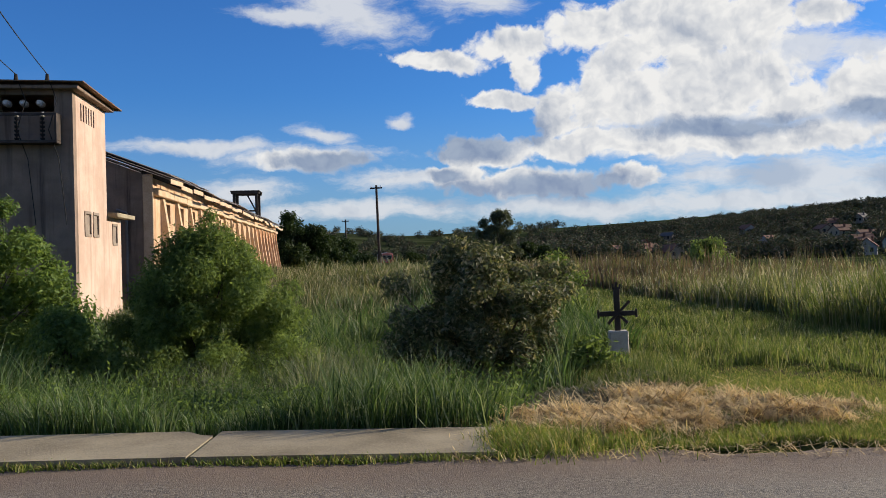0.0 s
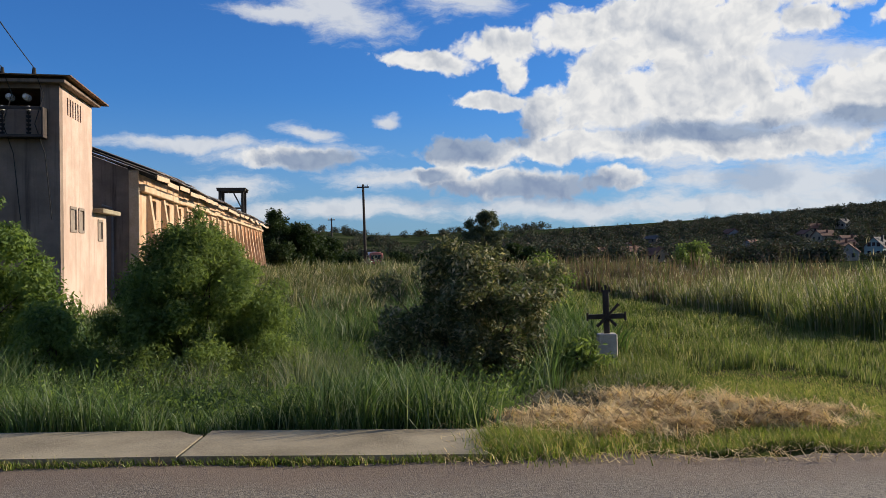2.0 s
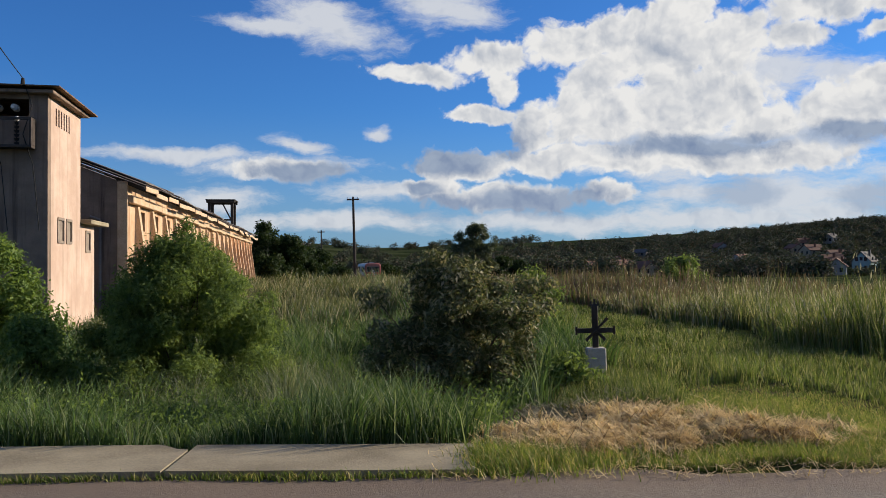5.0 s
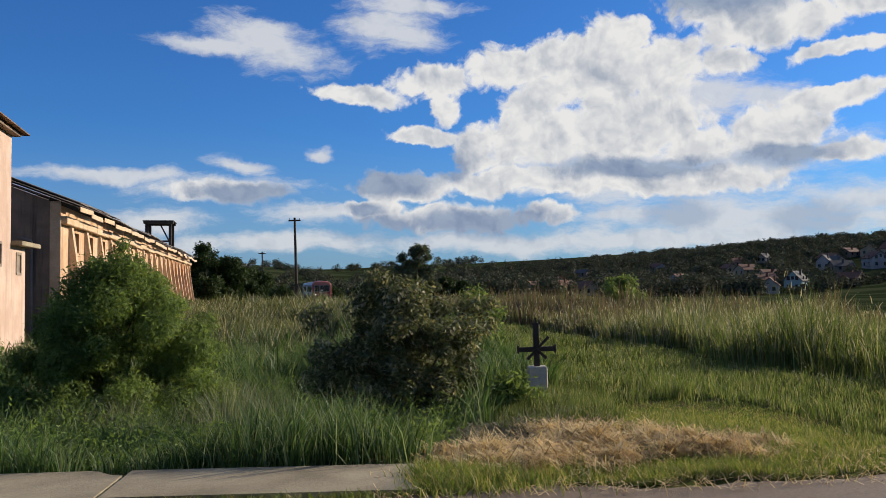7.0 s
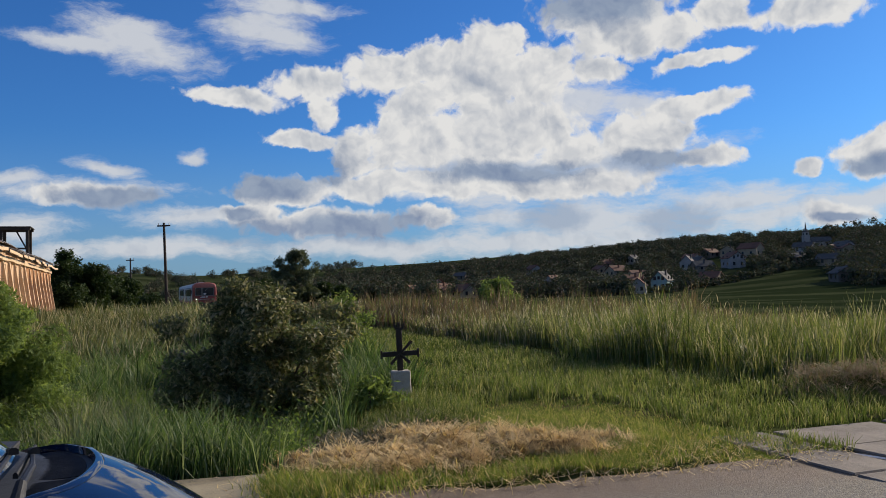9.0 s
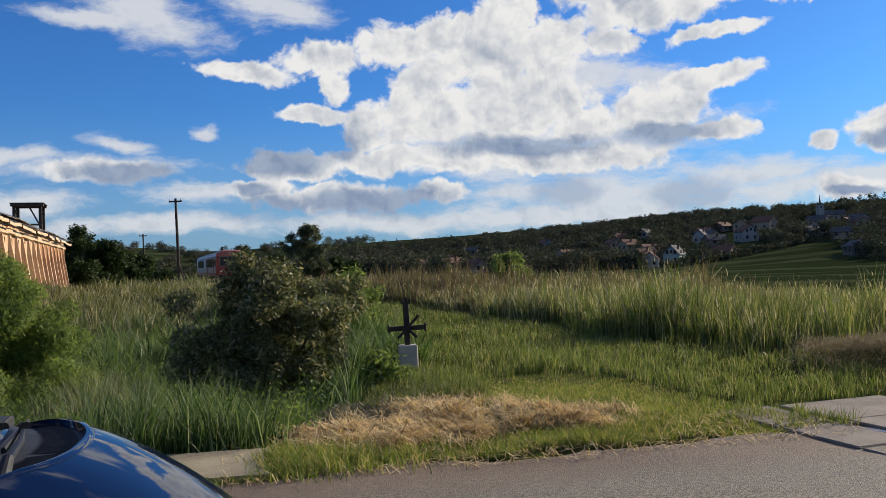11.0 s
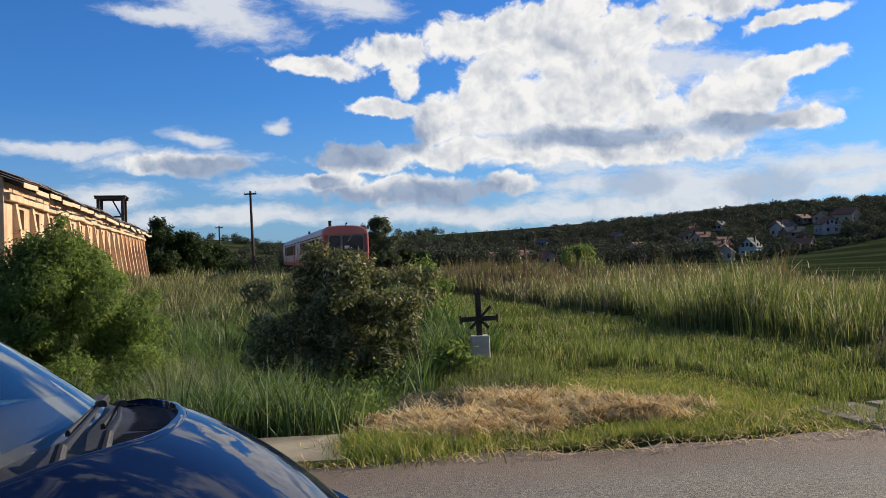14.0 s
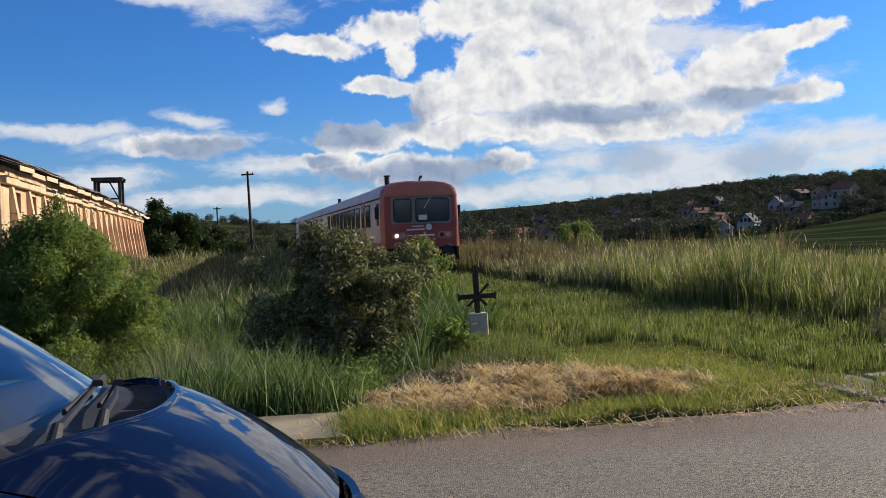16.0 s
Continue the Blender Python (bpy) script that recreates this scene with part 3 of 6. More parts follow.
# ---- warehouse ----
house = thing("warehouse", "long derelict warehouse with ochre plaster, buttresses and sagging eaves", "warehouse", pose(-10.6, 31.0, 0, 0, 0, 6.8))
W_L, W_W, W_H = 59.0, 12.0, 4.72
bays = [1.55 + 2.9 * i for i in range(20)]
vents = [(y + 0.75, y + 1.75, 3.0, 3.75) for y in bays[:13]]
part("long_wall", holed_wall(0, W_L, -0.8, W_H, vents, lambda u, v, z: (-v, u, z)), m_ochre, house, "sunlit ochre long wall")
bm = bmesh.new()
prof = [(-W_W, -0.8), (0 - 0.31, -0.8), (0 - 0.31, W_H), (-W_W / 2, W_H + 2.2), (-W_W, W_H)]
loft(bm, [[(x, y, z) for x, z in prof] for y in (0.01, 0.3)])
bmesh.ops.recalc_face_normals(bm, faces=bm.faces)
# Shade on the gable is painted: darker render than the sunlit long wall.
part("gable_wall", bm, m_shaded_render, house, "gable wall in render darkened to show its shade")
part("rear_wall", boxes((-W_W, -W_W + 0.3, 0.31, W_L, -0.8, W_H)), m_shaded_render, house)
part("end_wall", boxes((-W_W + 0.31, -0.31, W_L - 0.3, W_L, -0.8, W_H)), m_shaded_render, house)
part("drainpipe", tubes(((-0.9, -0.08, -0.5), (-0.9, -0.08, 3.3), 0.05), ((-0.9, -0.08, 3.3), (-1.25, -0.08, 3.42), 0.05)), m_slate, house, "rusty downpipe")
part("corner_strip", boxes((-0.32, 0.05, -0.06, -0.003, -0.8, W_H - 0.05), bevel=0.02), m_beam, house)
rng = random.Random(4)
butt = None
for i, y in enumerate(bays):
    if butt is None:
        bm = bmesh.new()
        loft(bm, [[(0.004, -0.2, z), (0.05 + d, -0.2 + 0.04, z), (0.05 + d, 0.2 - 0.04, z), (0.004, 0.2, z)] for z, d in ((-0.8, 0.75), (1.5, 0.4), (3.9, 0.06))])
        bmesh.ops.recalc_face_normals(bm, faces=bm.faces)
        butt = part("buttress", bm, m_beam, house, "sloping plastered buttress")
    else:
        butt = new("buttress", butt.data)
        butt.parent = house
    butt.matrix_basis = pose(0, y, 0, rng.uniform(-1.2, 1.2), 0, rng.uniform(-2, 2))
for a, b2, c0, d in vents:
    for k in range(5):
        part("louvre", boxes((-0.2, -0.12, a + 0.02 + 0.2 * k, a + 0.14 + 0.2 * k, c0, d)), m_shutter, house)
for y in [0.05 + 2.9 * i for i in range(20)]:
    part("eave_beam", boxes((0.004, 0.24, y, y + 2.86, 3.92 + 0.03 * math.sin(y), 4.2 + 0.03 * math.sin(y)), bevel=0.02), m_beam, house, "pale eave beam")
# far end boarded in upright planks
plank = None
for i in range(75):
    y = 37.0 + 0.29 * i
    if plank is None:
        plank = part("plank", boxes((0.004, 0.05, -0.13, 0.13, -0.8, 3.9), bevel=0.008), m_board, house, "orange upright board")
    else:
        plank = new("plank", plank.data)
        plank.parent = house
    plank.matrix_basis = pose(0.012 * (i % 3), y, rng.uniform(-0.1, 0.02), rng.uniform(-0.5, 0.5), 0, 0)
# roof in sheets along the eave, some slipped
sheet = None
for i in range(40):
    y = -0.35 + 1.5 * i
    if sheet is None:
        bm = bmesh.new()
        rings = []
        for k in range(21):
            yy = 1.49 * k / 20
            wv = 0.02 * (k % 2)
            rings.append([(-W_W / 2 - 0.02, yy, 2.45 + wv), (0.75, yy, -0.12 + wv), (0.75, yy, -0.09 + wv), (-W_W / 2 - 0.02, yy, 2.48 + wv)])
        loft(bm, rings)
        bmesh.ops.recalc_face_normals(bm, faces=bm.faces)
        sheet = part("roof_sheet", bm, m_slate, house, "corrugated fibre-cement roof sheet")
    else:
        sheet = new("roof_sheet", sheet.data)
        sheet.parent = house
    sheet.matrix_basis = pose(rng.uniform(-0.28, 0.12) if rng.random() < 0.5 else 0.0, y, W_H + 0.02 + 0.05 * math.sin(y * 0.35) + (0.03 if i % 2 else 0), 0, rng.uniform(-0.7, 0.7), 0)
part("rear_roof", boxes((-W_W / 2 - 6.6, 0, -0.35, W_L + 0.35, -0.03, 0.03), m=pose(-W_W / 2, 0, W_H + 2.46, 0, 0, 0) @ pose(W_W / 2, 0, 0, 0, 0, 0) @ pose(-W_W / 2, 0, 0, 0, -22, 0)), m_slate, house)
raft = None
for i in range(42):
    y = 0.15 + 1.42 * i
    if raft is None:
        raft = part("rafter", boxes((-0.4, 0.62, -0.05, 0.05, -0.07, 0.07), m=pose(0, 0, 0, 0, 22, 0)), m_oldwood, house, "dark rafter end")
    else:
        raft = new("rafter", raft.data)
        raft.parent = house
    raft.matrix_basis = pose(0, y, W_H - 0.06)
fas = None
for i in range(24):
    y = -0.3 + 2.5 * i
    if fas is None:
        fas = part("fascia_board", boxes((0, 0.03, 0, 2.42, -0.09, 0.09), bevel=0.006), m_beam, house, "warped fascia board")
    else:
        fas = new("fascia_board", fas.data)
        fas.parent = house
    fas.matrix_basis = pose(0.68 + rng.uniform(-0.06, 0.06), y, W_H - 0.34 + rng.uniform(-0.05, 0.05), rng.uniform(-1.5, 1.5), 0, 0)

head = thing("roof_hoist_frame", "dark open timber hoist frame on the warehouse roof", "hoist frame", house.matrix_world @ pose(-1.35, 44.0, 0))
for px in (-0.95, 0.95):
    for py in (-1.1, 1.1):
        part("post", boxes((px - 0.12, px + 0.12, py - 0.12, py + 0.12, 5.2, 7.05), bevel=0.02), m_oldwood, head)
part("top_beam", boxes((-1.2, 1.2, -1.4, -0.9, 7.05, 7.25), (-1.2, 1.2, 0.9, 1.4, 7.05, 7.25), bevel=0.02), m_oldwood, head)
part("top_deck", boxes((-1.25, 1.25, -1.45, 1.45, 7.25, 7.33), bevel=0.02), m_oldwood, head)
part("brace", tubes(((0.95, -1.1, 5.4), (0.1, -1.1, 7.1), 0.06)), m_oldwood, head)
part("brace", boxes((-1.0, 1.0, -1.15, -1.05, 5.5, 5.65)), m_oldwood, head)

# ---- poles and wires ----
def utility_pole(x, y, lean, height=7.9):
    z = ground_z(x, y)
    o = thing("utility_pole", "leaning tarred wooden utility pole with a short crossarm", "utility pole", pose(x, y, z, 0, lean, -6), "poles along the track")
    part("mast", tubes(((0, 0, -0.6), (0, 0, height), 0.15, 0.1), seg=10), m_oldwood, o)
    part("crossarm", boxes((-0.55, 0.55, -0.12, -0.03, height - 0.33, height - 0.2), bevel=0.01), m_oldwood, o)
    for px in (-0.45, 0.45):
        part("insulator", tubes(((px, -0.07, height - 0.2), (px, -0.07, height - 0.03), 0.05, 0.035)), m_porc, o)
    part("strut", tubes(((0.9, -0.2, -0.4), (0.08, -0.02, 1.9), 0.07)) if y < 100 else tubes(((0.12, 0, 0), (0.12, 0, 0.6), 0.06)), m_oldwood, o)
    return o


utility_pole(-5.75, 77.0, -1.3)
utility_pole(-14.3, 126.0, -0.6)
utility_pole(-21.6, 167.0, -0.4)

for px, e in ((-1.36, (-4.9, 3.2, 6.5)), (-0.55, (-4.0, 3.2, 6.7)), (-2.2, (-5.8, 3.2, 6.5))):
    a = tower.matrix_world @ Vector((px, -0.3, T_H + 0.38))
    e = Vector(e)
    cu = thing("overhead_wire", "thin black overhead wire to the transformer tower", "wire", None, "wires to the tower")
    bm = bmesh.new()
    pts = [a.lerp(e, q / 12) - Vector((0, 0, 0.35 * math.sin(math.pi * q / 12))) for q in range(13)]
    for p1, p2 in zip(pts, pts[1:]):
        tube(bm, p1, p2, 0.012, seg=5)
    part("strand", bm, m_black, cu)

# ---- the wayside cross ----
m_block = plain("pale_cast_block", (0.34, 0.31, 0.25), (0.56, 0.52, 0.44), 2.5, 0.92, 0, 0.5, 60.0)
cross = thing("wayside_cross", "dark wrought cross with diagonal rays on a pale concrete block", "cross", pose(2.50, 12.2, ground_z(2.50, 12.2), 0, -1.2, -3))
part("plinth", boxes((-0.135, 0.135, -0.11, 0.11, -0.3, 0.42), bevel=0.014), m_block, cross, "pale concrete block")
part("upright", boxes((-0.042, 0.042, -0.03, 0.03, 0.42, 1.02), bevel=0.006), m_oldwood, cross)
part("crossbar", boxes((-0.255, 0.255, -0.038, 0.022, 0.63, 0.70), bevel=0.006), m_oldwood, cross)
for px in (-0.27, 0.27):
    part("end_cap", boxes((px - 0.012, px + 0.012, -0.045, 0.03, 0.605, 0.725), bevel=0.004), m_oldwood, cross)
part("finial", boxes((-0.06, 0.06, -0.02, 0.02, 1.02, 1.045), (-0.06, -0.045, -0.015, 0.015, 1.045, 1.09), (0.045, 0.06, -0.015, 0.015, 1.045, 1.09), (-0.015, 0.015, -0.015, 0.015, 1.045, 1.12)), m_oldwood, cross)
for ang, ln in ((45, 0.25), (-135, 0.2), (-45, 0.19)):
    d = Vector((math.cos(radians(ang)), 0, math.sin(radians(ang))))
    part("ray", tubes(((Vector((0, -0.04, 0.665))), Vector((0, -0.04, 0.665)) + d * ln, 0.016, 0.024), seg=6), m_oldwood, cross)

# ---- village on the far slope ----
m_white = plain("limewash", (0.20, 0.20, 0.20), (0.31, 0.31, 0.30), 0.4, 0.9, 0, 0.1)
m_mint = plain("mint_render", (0.17, 0.28, 0.28), (0.24, 0.36, 0.35), 0.4, 0.9, 0, 0.1)
m_ochreh = plain("ochre_house", (0.26, 0.20, 0.13), (0.36, 0.29, 0.20), 0.4, 0.9, 0, 0.1)
m_earthen = plain("grey_brown_house", (0.10, 0.085, 0.07), (0.19, 0.16, 0.13), 0.4, 0.9, 0, 0.1)
m_tile = plain("clay_tiles", (0.09, 0.045, 0.03), (0.17, 0.08, 0.05), 0.6, 0.9, 0, 0.3, 5.0)
m_tile2 = plain("grey_tiles", (0.045, 0.045, 0.045), (0.10, 0.095, 0.09), 0.6, 0.9, 0, 0.3, 5.0)
m_pane = plain("dark_pane", (0.012, 0.014, 0.018), (0.03, 0.035, 0.04), 1.0, 0.15, 0, 0.0)


def polar(a, r):
    return r * math.sin(radians(a)), r * math.cos(radians(a))


def village_house(a, r, w, d, h, rise, wall, roof, turn, label, floors=1):
    x, y = polar(a, r)
    z = ground_z(x, y)
    o = thing("village_house", label, "house", pose(x, y, z, 0, 0, -a + turn), "houses of the village")
    bm = bmesh.new()
    prof = [(-w / 2, -1.5), (w / 2, -1.5), (w / 2, h), (0, h + rise), (-w / 2, h)]
    loft(bm, [[(px, py, pz) for px, pz in prof] for py in (-d / 2, d / 2)])
    bmesh.ops.recalc_face_normals(bm, faces=bm.faces)
    part("wall", bm, wall, o)
    bm = bmesh.new()
    k = 1.14
    for s in (-1, 1):
        e = (s * w / 2 * k, h + rise * (1 - k) + 0.02)
        loft(bm, [[(0, py, h + rise + 0.02), (e[0], py, e[1]), (e[0], py, e[1] + 0.25), (0, py, h + rise + 0.27)] for py in (-d / 2 - 0.4, d / 2 + 0.4)])
    bmesh.ops.recalc_face_normals(bm, faces=bm.faces)
    rf = part("roof", bm, roof, o)
    part("chimney", boxes((w * 0.2, w * 0.2 + 0.6, -0.3, 0.3, h + rise * 0.3, h + rise + 0.7)), roof, rf)
    for f in range(floors):
        for px in (-w * 0.24, w * 0.24):
            wi = part("window", boxes((px - 0.5, px + 0.5, -d / 2 - 0.04, -d / 2 + 0.05, 0.9 + 2.7 * f, 2.2 + 2.7 * f)), m_pane, o)
        for s in (-1, 1):
            for py in (-d * 0.22, d * 0.22):
                part("window", boxes((s * w / 2 - 0.05, s * w / 2 + 0.05, py - 0.5, py + 0.5, 0.9 + 2.7 * f, 2.2 + 2.7 * f)), m_pane, o)
    if floors > 1:
        part("window", boxes((-0.45, 0.45, -d / 2 - 0.04, -d / 2 + 0.05, h + 0.2, h + 1.3)), m_pane, o)
    return o


village_house(28.15, 300, 5.6, 7, 3.6, 2.8, m_mint, m_tile2, -18, "tall mint-green gabled house with dark tiled roof", 2)
village_house(32.6, 380, 7, 9, 4.0, 2.4, m_white, m_tile, 25, "white two-storey village house with tiled roof", 2)
village_house(33.7, 440, 8, 10, 3.8, 2.6, m_ochreh, m_tile, 60, "ochre village house with broad clay roof", 1)
village_house(29.8, 390, 5.5, 8, 3.2, 2.8, m_white, m_tile2, -10, "small white gabled cottage", 1)
village_house(39.0, 420, 7, 9, 3.4, 2.2, m_white, m_tile2, 40, "pale village house below the church", 1)
rng = random.Random(21)
LOW_HOUSES = []
for k in range(34):
    a = rng.uniform(9.5, 33.0) if k < 27 else rng.uniform(33, 42)
    r = rng.uniform(285, 470)
    if abs(a - 28.15) < 1.2 and r < 330 or abs(a - 32.6) < 1.3 and r < 400:
        continue
    LOW_HOUSES.append((a, r, 0.55))
    village_house(a, r, rng.uniform(5, 7.5), rng.uniform(6.5, 10), rng.uniform(2.2, 2.8), rng.uniform(1.6, 2.3), rng.choice((m_ochreh, m_ochreh, m_earthen, m_earthen, m_white)), rng.choice((m_tile, m_tile, m_tile2)), rng.uniform(-80, 80), "low village house with tiled roof among trees")

cx0, cy0 = polar(37.1, 470)
church = thing("village_church", "white village church with a pointed bell tower", "church", pose(cx0, cy0, ground_z(cx0, cy0), 0, 0, -37.0 - 65) @ Matrix.Scale(0.72, 4))
bm = bmesh.new()
loft(bm, [[(px, py, pz) for px, pz in ((-4, -2), (4, -2), (4, 5.2), (0, 8.2), (-4, 5.2))] for py in (0, 15)])
bmesh.ops.recalc_face_normals(bm, faces=bm.faces)
part("nave", bm, m_white, church)
bm = bmesh.new()
for s in (-1, 1):
    loft(bm, [[(0, py, 8.25), (s * 4.5, py, 4.9), (s * 4.5, py, 5.15), (0, py, 8.5)] for py in (-0.3, 15.3)])
bmesh.ops.recalc_face_normals(bm, faces=bm.faces)
part("roof", bm, m_tile2, church)
bell = part("bell_tower", boxes((-2.1, 2.1, -4.2, 0, -2, 9.2), (-2.35, 2.35, -4.45, 0.25, 9.2, 9.6), (-1.7, 1.7, -3.8, -0.4, 9.6, 12.0)), m_white, church)
bm = bmesh.new()
tube(bm, (0, -2.1, 12.0), (0, -2.1, 14.0), 2.2, 0.8, 8)
tube(bm, (0, -2.1, 14.0), (0, -2.1, 19.5), 0.75, 0.05, 8)
part("spire", bm, m_tile2, bell)
for px in (-4.03, 4.03):
    for py in (3, 7, 11):
        part("window", boxes((px - 0.06, px + 0.06, py - 0.5, py + 0.5, 2, 4)), m_pane, church)
part("belfry_opening", boxes((-1.75, 1.75, -2.7, -1.5, 10.1, 11.5), (-0.6, 0.6, -3.85, -3.7, 10.1, 11.5)), m_pane, bell)

# ---- the railcar ----
m_red = plain("faded_red_paint", (0.22, 0.036, 0.028), (0.33, 0.068, 0.050), 0.8, 0.42, 0, 0.05, 25.0)
m_redtop = plain("paler_red_paint", (0.38, 0.10, 0.065), (0.52, 0.17, 0.11), 0.8, 0.5, 0, 0.05, 25.0)
m_cream = plain("dirty_cream_paint", (0.36, 0.32, 0.26), (0.52, 0.48, 0.40), 0.7, 0.5, 0, 0.08, 20.0)
m_surround = plain("grey_beige_paint", (0.16, 0.14, 0.12), (0.26, 0.23, 0.20), 0.7, 0.5, 0, 0.05, 20.0)
m_silver = plain("dull_silver_roof", (0.30, 0.29, 0.28), (0.46, 0.45, 0.44), 0.8, 0.5, 0.35, 0.1, 15.0)
m_under = plain("grimy_underframe", (0.012, 0.010, 0.009), (0.04, 0.032, 0.028), 2.0, 0.85, 0, 0.3)
m_glass = plain("dark_train_glass", (0.012, 0.016, 0.022), (0.025, 0.03, 0.038), 1.0, 0.06, 0, 0.0, spec=0.7)
m_rubber = plain("black_rubber", (0.012, 0.012, 0.012), (0.03, 0.03, 0.03), 5.0, 0.7, 0, 0.1)
m_lamp, g, b = mat("headlamp_glow", 0.2)
b.inputs["Emission Color"].default_value, b.inputs["Emission Strength"].default_value = (1.0, 0.93, 0.8, 1.0), 1.6
m_lens = plain("clear_lens", (0.35, 0.36, 0.38), (0.5, 0.5, 0.52), 5.0, 0.08, 0.3, 0.0)
m_letter = plain("white_lettering", (0.55, 0.5, 0.48), (0.7, 0.66, 0.62), 5.0, 0.6, 0, 0.0)

train = thing("diesel_railcar", "two-car diesel railcar with faded red nose and cream sides", "train")


def section(y, w, low, top, arch, n=9):
    """A body ring at y: straight sides, arched roof, rounded cantrails."""
    pts = [(-w, low), (-w * 1.012, (low + top) / 2), (-w, top)]
    for i in range(1, n):
        a = math.pi * (1 - i / n)
        pts.append((w * math.copysign(abs(math.cos(a)) ** 0.62, math.cos(a)), top + arch * math.sin(a) ** 0.8))
    pts += [(w, top), (w * 1.012, (low + top) / 2), (w, low)]
    return [(x, y, z) for x, z in pts]


def shade_smooth(ob, angle=35):
    for poly in ob.data.polygons:
        poly.use_smooth = True
    ob.data.set_sharp_from_angle(angle=radians(angle))
    return ob


def skin(rings):
    bm = bmesh.new()
    loft(bm, rings)
    bmesh.ops.recalc_face_normals(bm, faces=bm.faces)
    return bm


def rounded_panel(x0, x1, z0, z1, y0, y1, r=0.09, lean=0.0):
    """An upright slab with rounded corners that faces -y."""
    pts = []
    for cx1, cz1, a0 in ((x1 - r, z1 - r, 0), (x0 + r, z1 - r, 90), (x0 + r, z0 + r, 180), (x1 - r, z0 + r, 270)):
        for k in range(5):
            a = radians(a0 + 22.5 * k)
            pts.append((cx1 + r * math.cos(a), cz1 + r * math.sin(a)))
    return skin([[(x, y + lean * (z - 1.2), z) for x, z in pts] for y in (y0, y1)])


def coach(y0, length, cab):
    """One coach of the train, its front end at y0."""
    y1 = y0 + length
    if cab:
        nose = skin([section(y0 + 0.0, 1.26, 1.12, 2.98, 0.42), section(y0 + 0.06, 1.36, 1.08, 3.0, 0.5), section(y0 + 0.2, 1.42, 1.05, 3.02, 0.54), section(y0 + 0.55, 1.44, 1.0, 3.02, 0.56), section(y0 + 0.6, 1.44, 1.0, 3.02, 0.56)])
        cabin = shade_smooth(part("cab_front", nose, m_red, train, "faded red cab end"))
        visor = skin([section(y0 - 0.05, 1.22, 2.99, 3.06, 0.36), section(y0 + 0.02, 1.36, 3.0, 3.05, 0.48), section(y0 + 0.62, 1.452, 3.0, 3.03, 0.57)])
        shade_smooth(part("roof_brow", visor, m_redtop, cabin, "paler red roof brow"))
        part("window_surround", rounded_panel(-1.13, 1.13, 1.98, 2.98, y0 - 0.012, y0 + 0.05, 0.1), m_surround, cabin, "grey-beige window surround")
        for a, b2, nm in ((-1.06, -0.36, "side_windscreen"), (-0.24, 1.06, "main_windscreen")):
            part(nm, rounded_panel(a, b2, 2.04, 2.92, y0 - 0.024, y0 + 0.02, 0.12), m_rubber, cabin)
            part("pane", rounded_panel(a + 0.05, b2 - 0.05, 2.09, 2.87, y0 - 0.03, y0 + 0.02, 0.1), m_glass, cabin)
        part("wiper", tubes(((0.1, y0 - 0.05, 2.55), (0.35, y0 - 0.05, 2.95), 0.012), seg=5), m_letter, cabin)
        part("cab_card", boxes((-0.12, 0.2, y0 - 0.034, y0 - 0.031, 2.12, 2.3)), m_letter, cabin, "white card behind the glass")
        for s in (-1, 1):
            hs = part("headlamp_housing", rounded_panel(s * 0.86 - 0.28, s * 0.86 + 0.28, 1.42, 1.68, y0 - 0.03, y0 + 0.06, 0.12), m_redtop, cabin)
            part("headlamp", tubes(((s * 0.96, y0 - 0.02, 1.55), (s * 0.96, y0 - 0.05, 1.55), 0.075, 0.07), seg=14), m_lamp if s < 0 else m_lens, hs, "lit round headlamp" if s < 0 else "clear round headlamp")
            part("marker_lamp", tubes(((s * 0.74, y0 - 0.02, 1.55), (s * 0.74, y0 - 0.05, 1.55), 0.085, 0.08), seg=14), m_under if s > 0 else m_lens, hs)
            part("buffer", tubes(((s * 0.87, y0 + 0.1, 0.98), (s * 0.87, y0 - 0.28, 0.98), 0.09), ((s * 0.87, y0 - 0.28, 0.98), (s * 0.87, y0 - 0.36, 0.98), 0.22, 0.2), seg=14), m_under, cabin, "black buffer")
        part("lettering_bar", boxes((-0.36, 0.06, y0 - 0.004, y0 + 0.01, 1.87, 1.91), (-0.58, 0.1, y0 - 0.004, y0 + 0.01, 1.74, 1.80), (-0.62, -0.36, y0 - 0.004, y0 + 0.01, 1.53, 1.58), (-0.30, -0.22, y0 - 0.004, y0 + 0.01, 1.53, 1.58), (-0.14, 0.48, y0 - 0.004, y0 + 0.01, 1.53, 1.58)), m_letter, cabin, "white lettering bars")
        part("emblem", tubes(((0.26, y0 + 0.01, 1.85), (0.26, y0 - 0.005, 1.85), 0.12, 0.12), seg=16), m_letter, cabin, "round white emblem")
        part("front_skirt", boxes((-1.25, 1.25, y0 + 0.02, y0 + 0.4, 0.78, 1.1), (-0.9, 0.9, y0 - 0.05, y0 + 0.3, 0.3, 0.78), bevel=0.03), m_under, cabin, "black front skirt and plough")
        part("coupler", boxes((-0.14, 0.14, y0 - 0.35, y0 + 0.1, 0.86, 1.08), bevel=0.02), m_iron, cabin)
        part("footstep", boxes((0.72, 1.32, y0 - 0.2, y0 + 0.1, 0.62, 0.68), (0.72, 0.78, y0 - 0.2, y0 + 0.1, 0.68, 1.1), (1.26, 1.32, y0 - 0.2, y0 + 0.1, 0.68, 1.1)), m_iron, cabin)
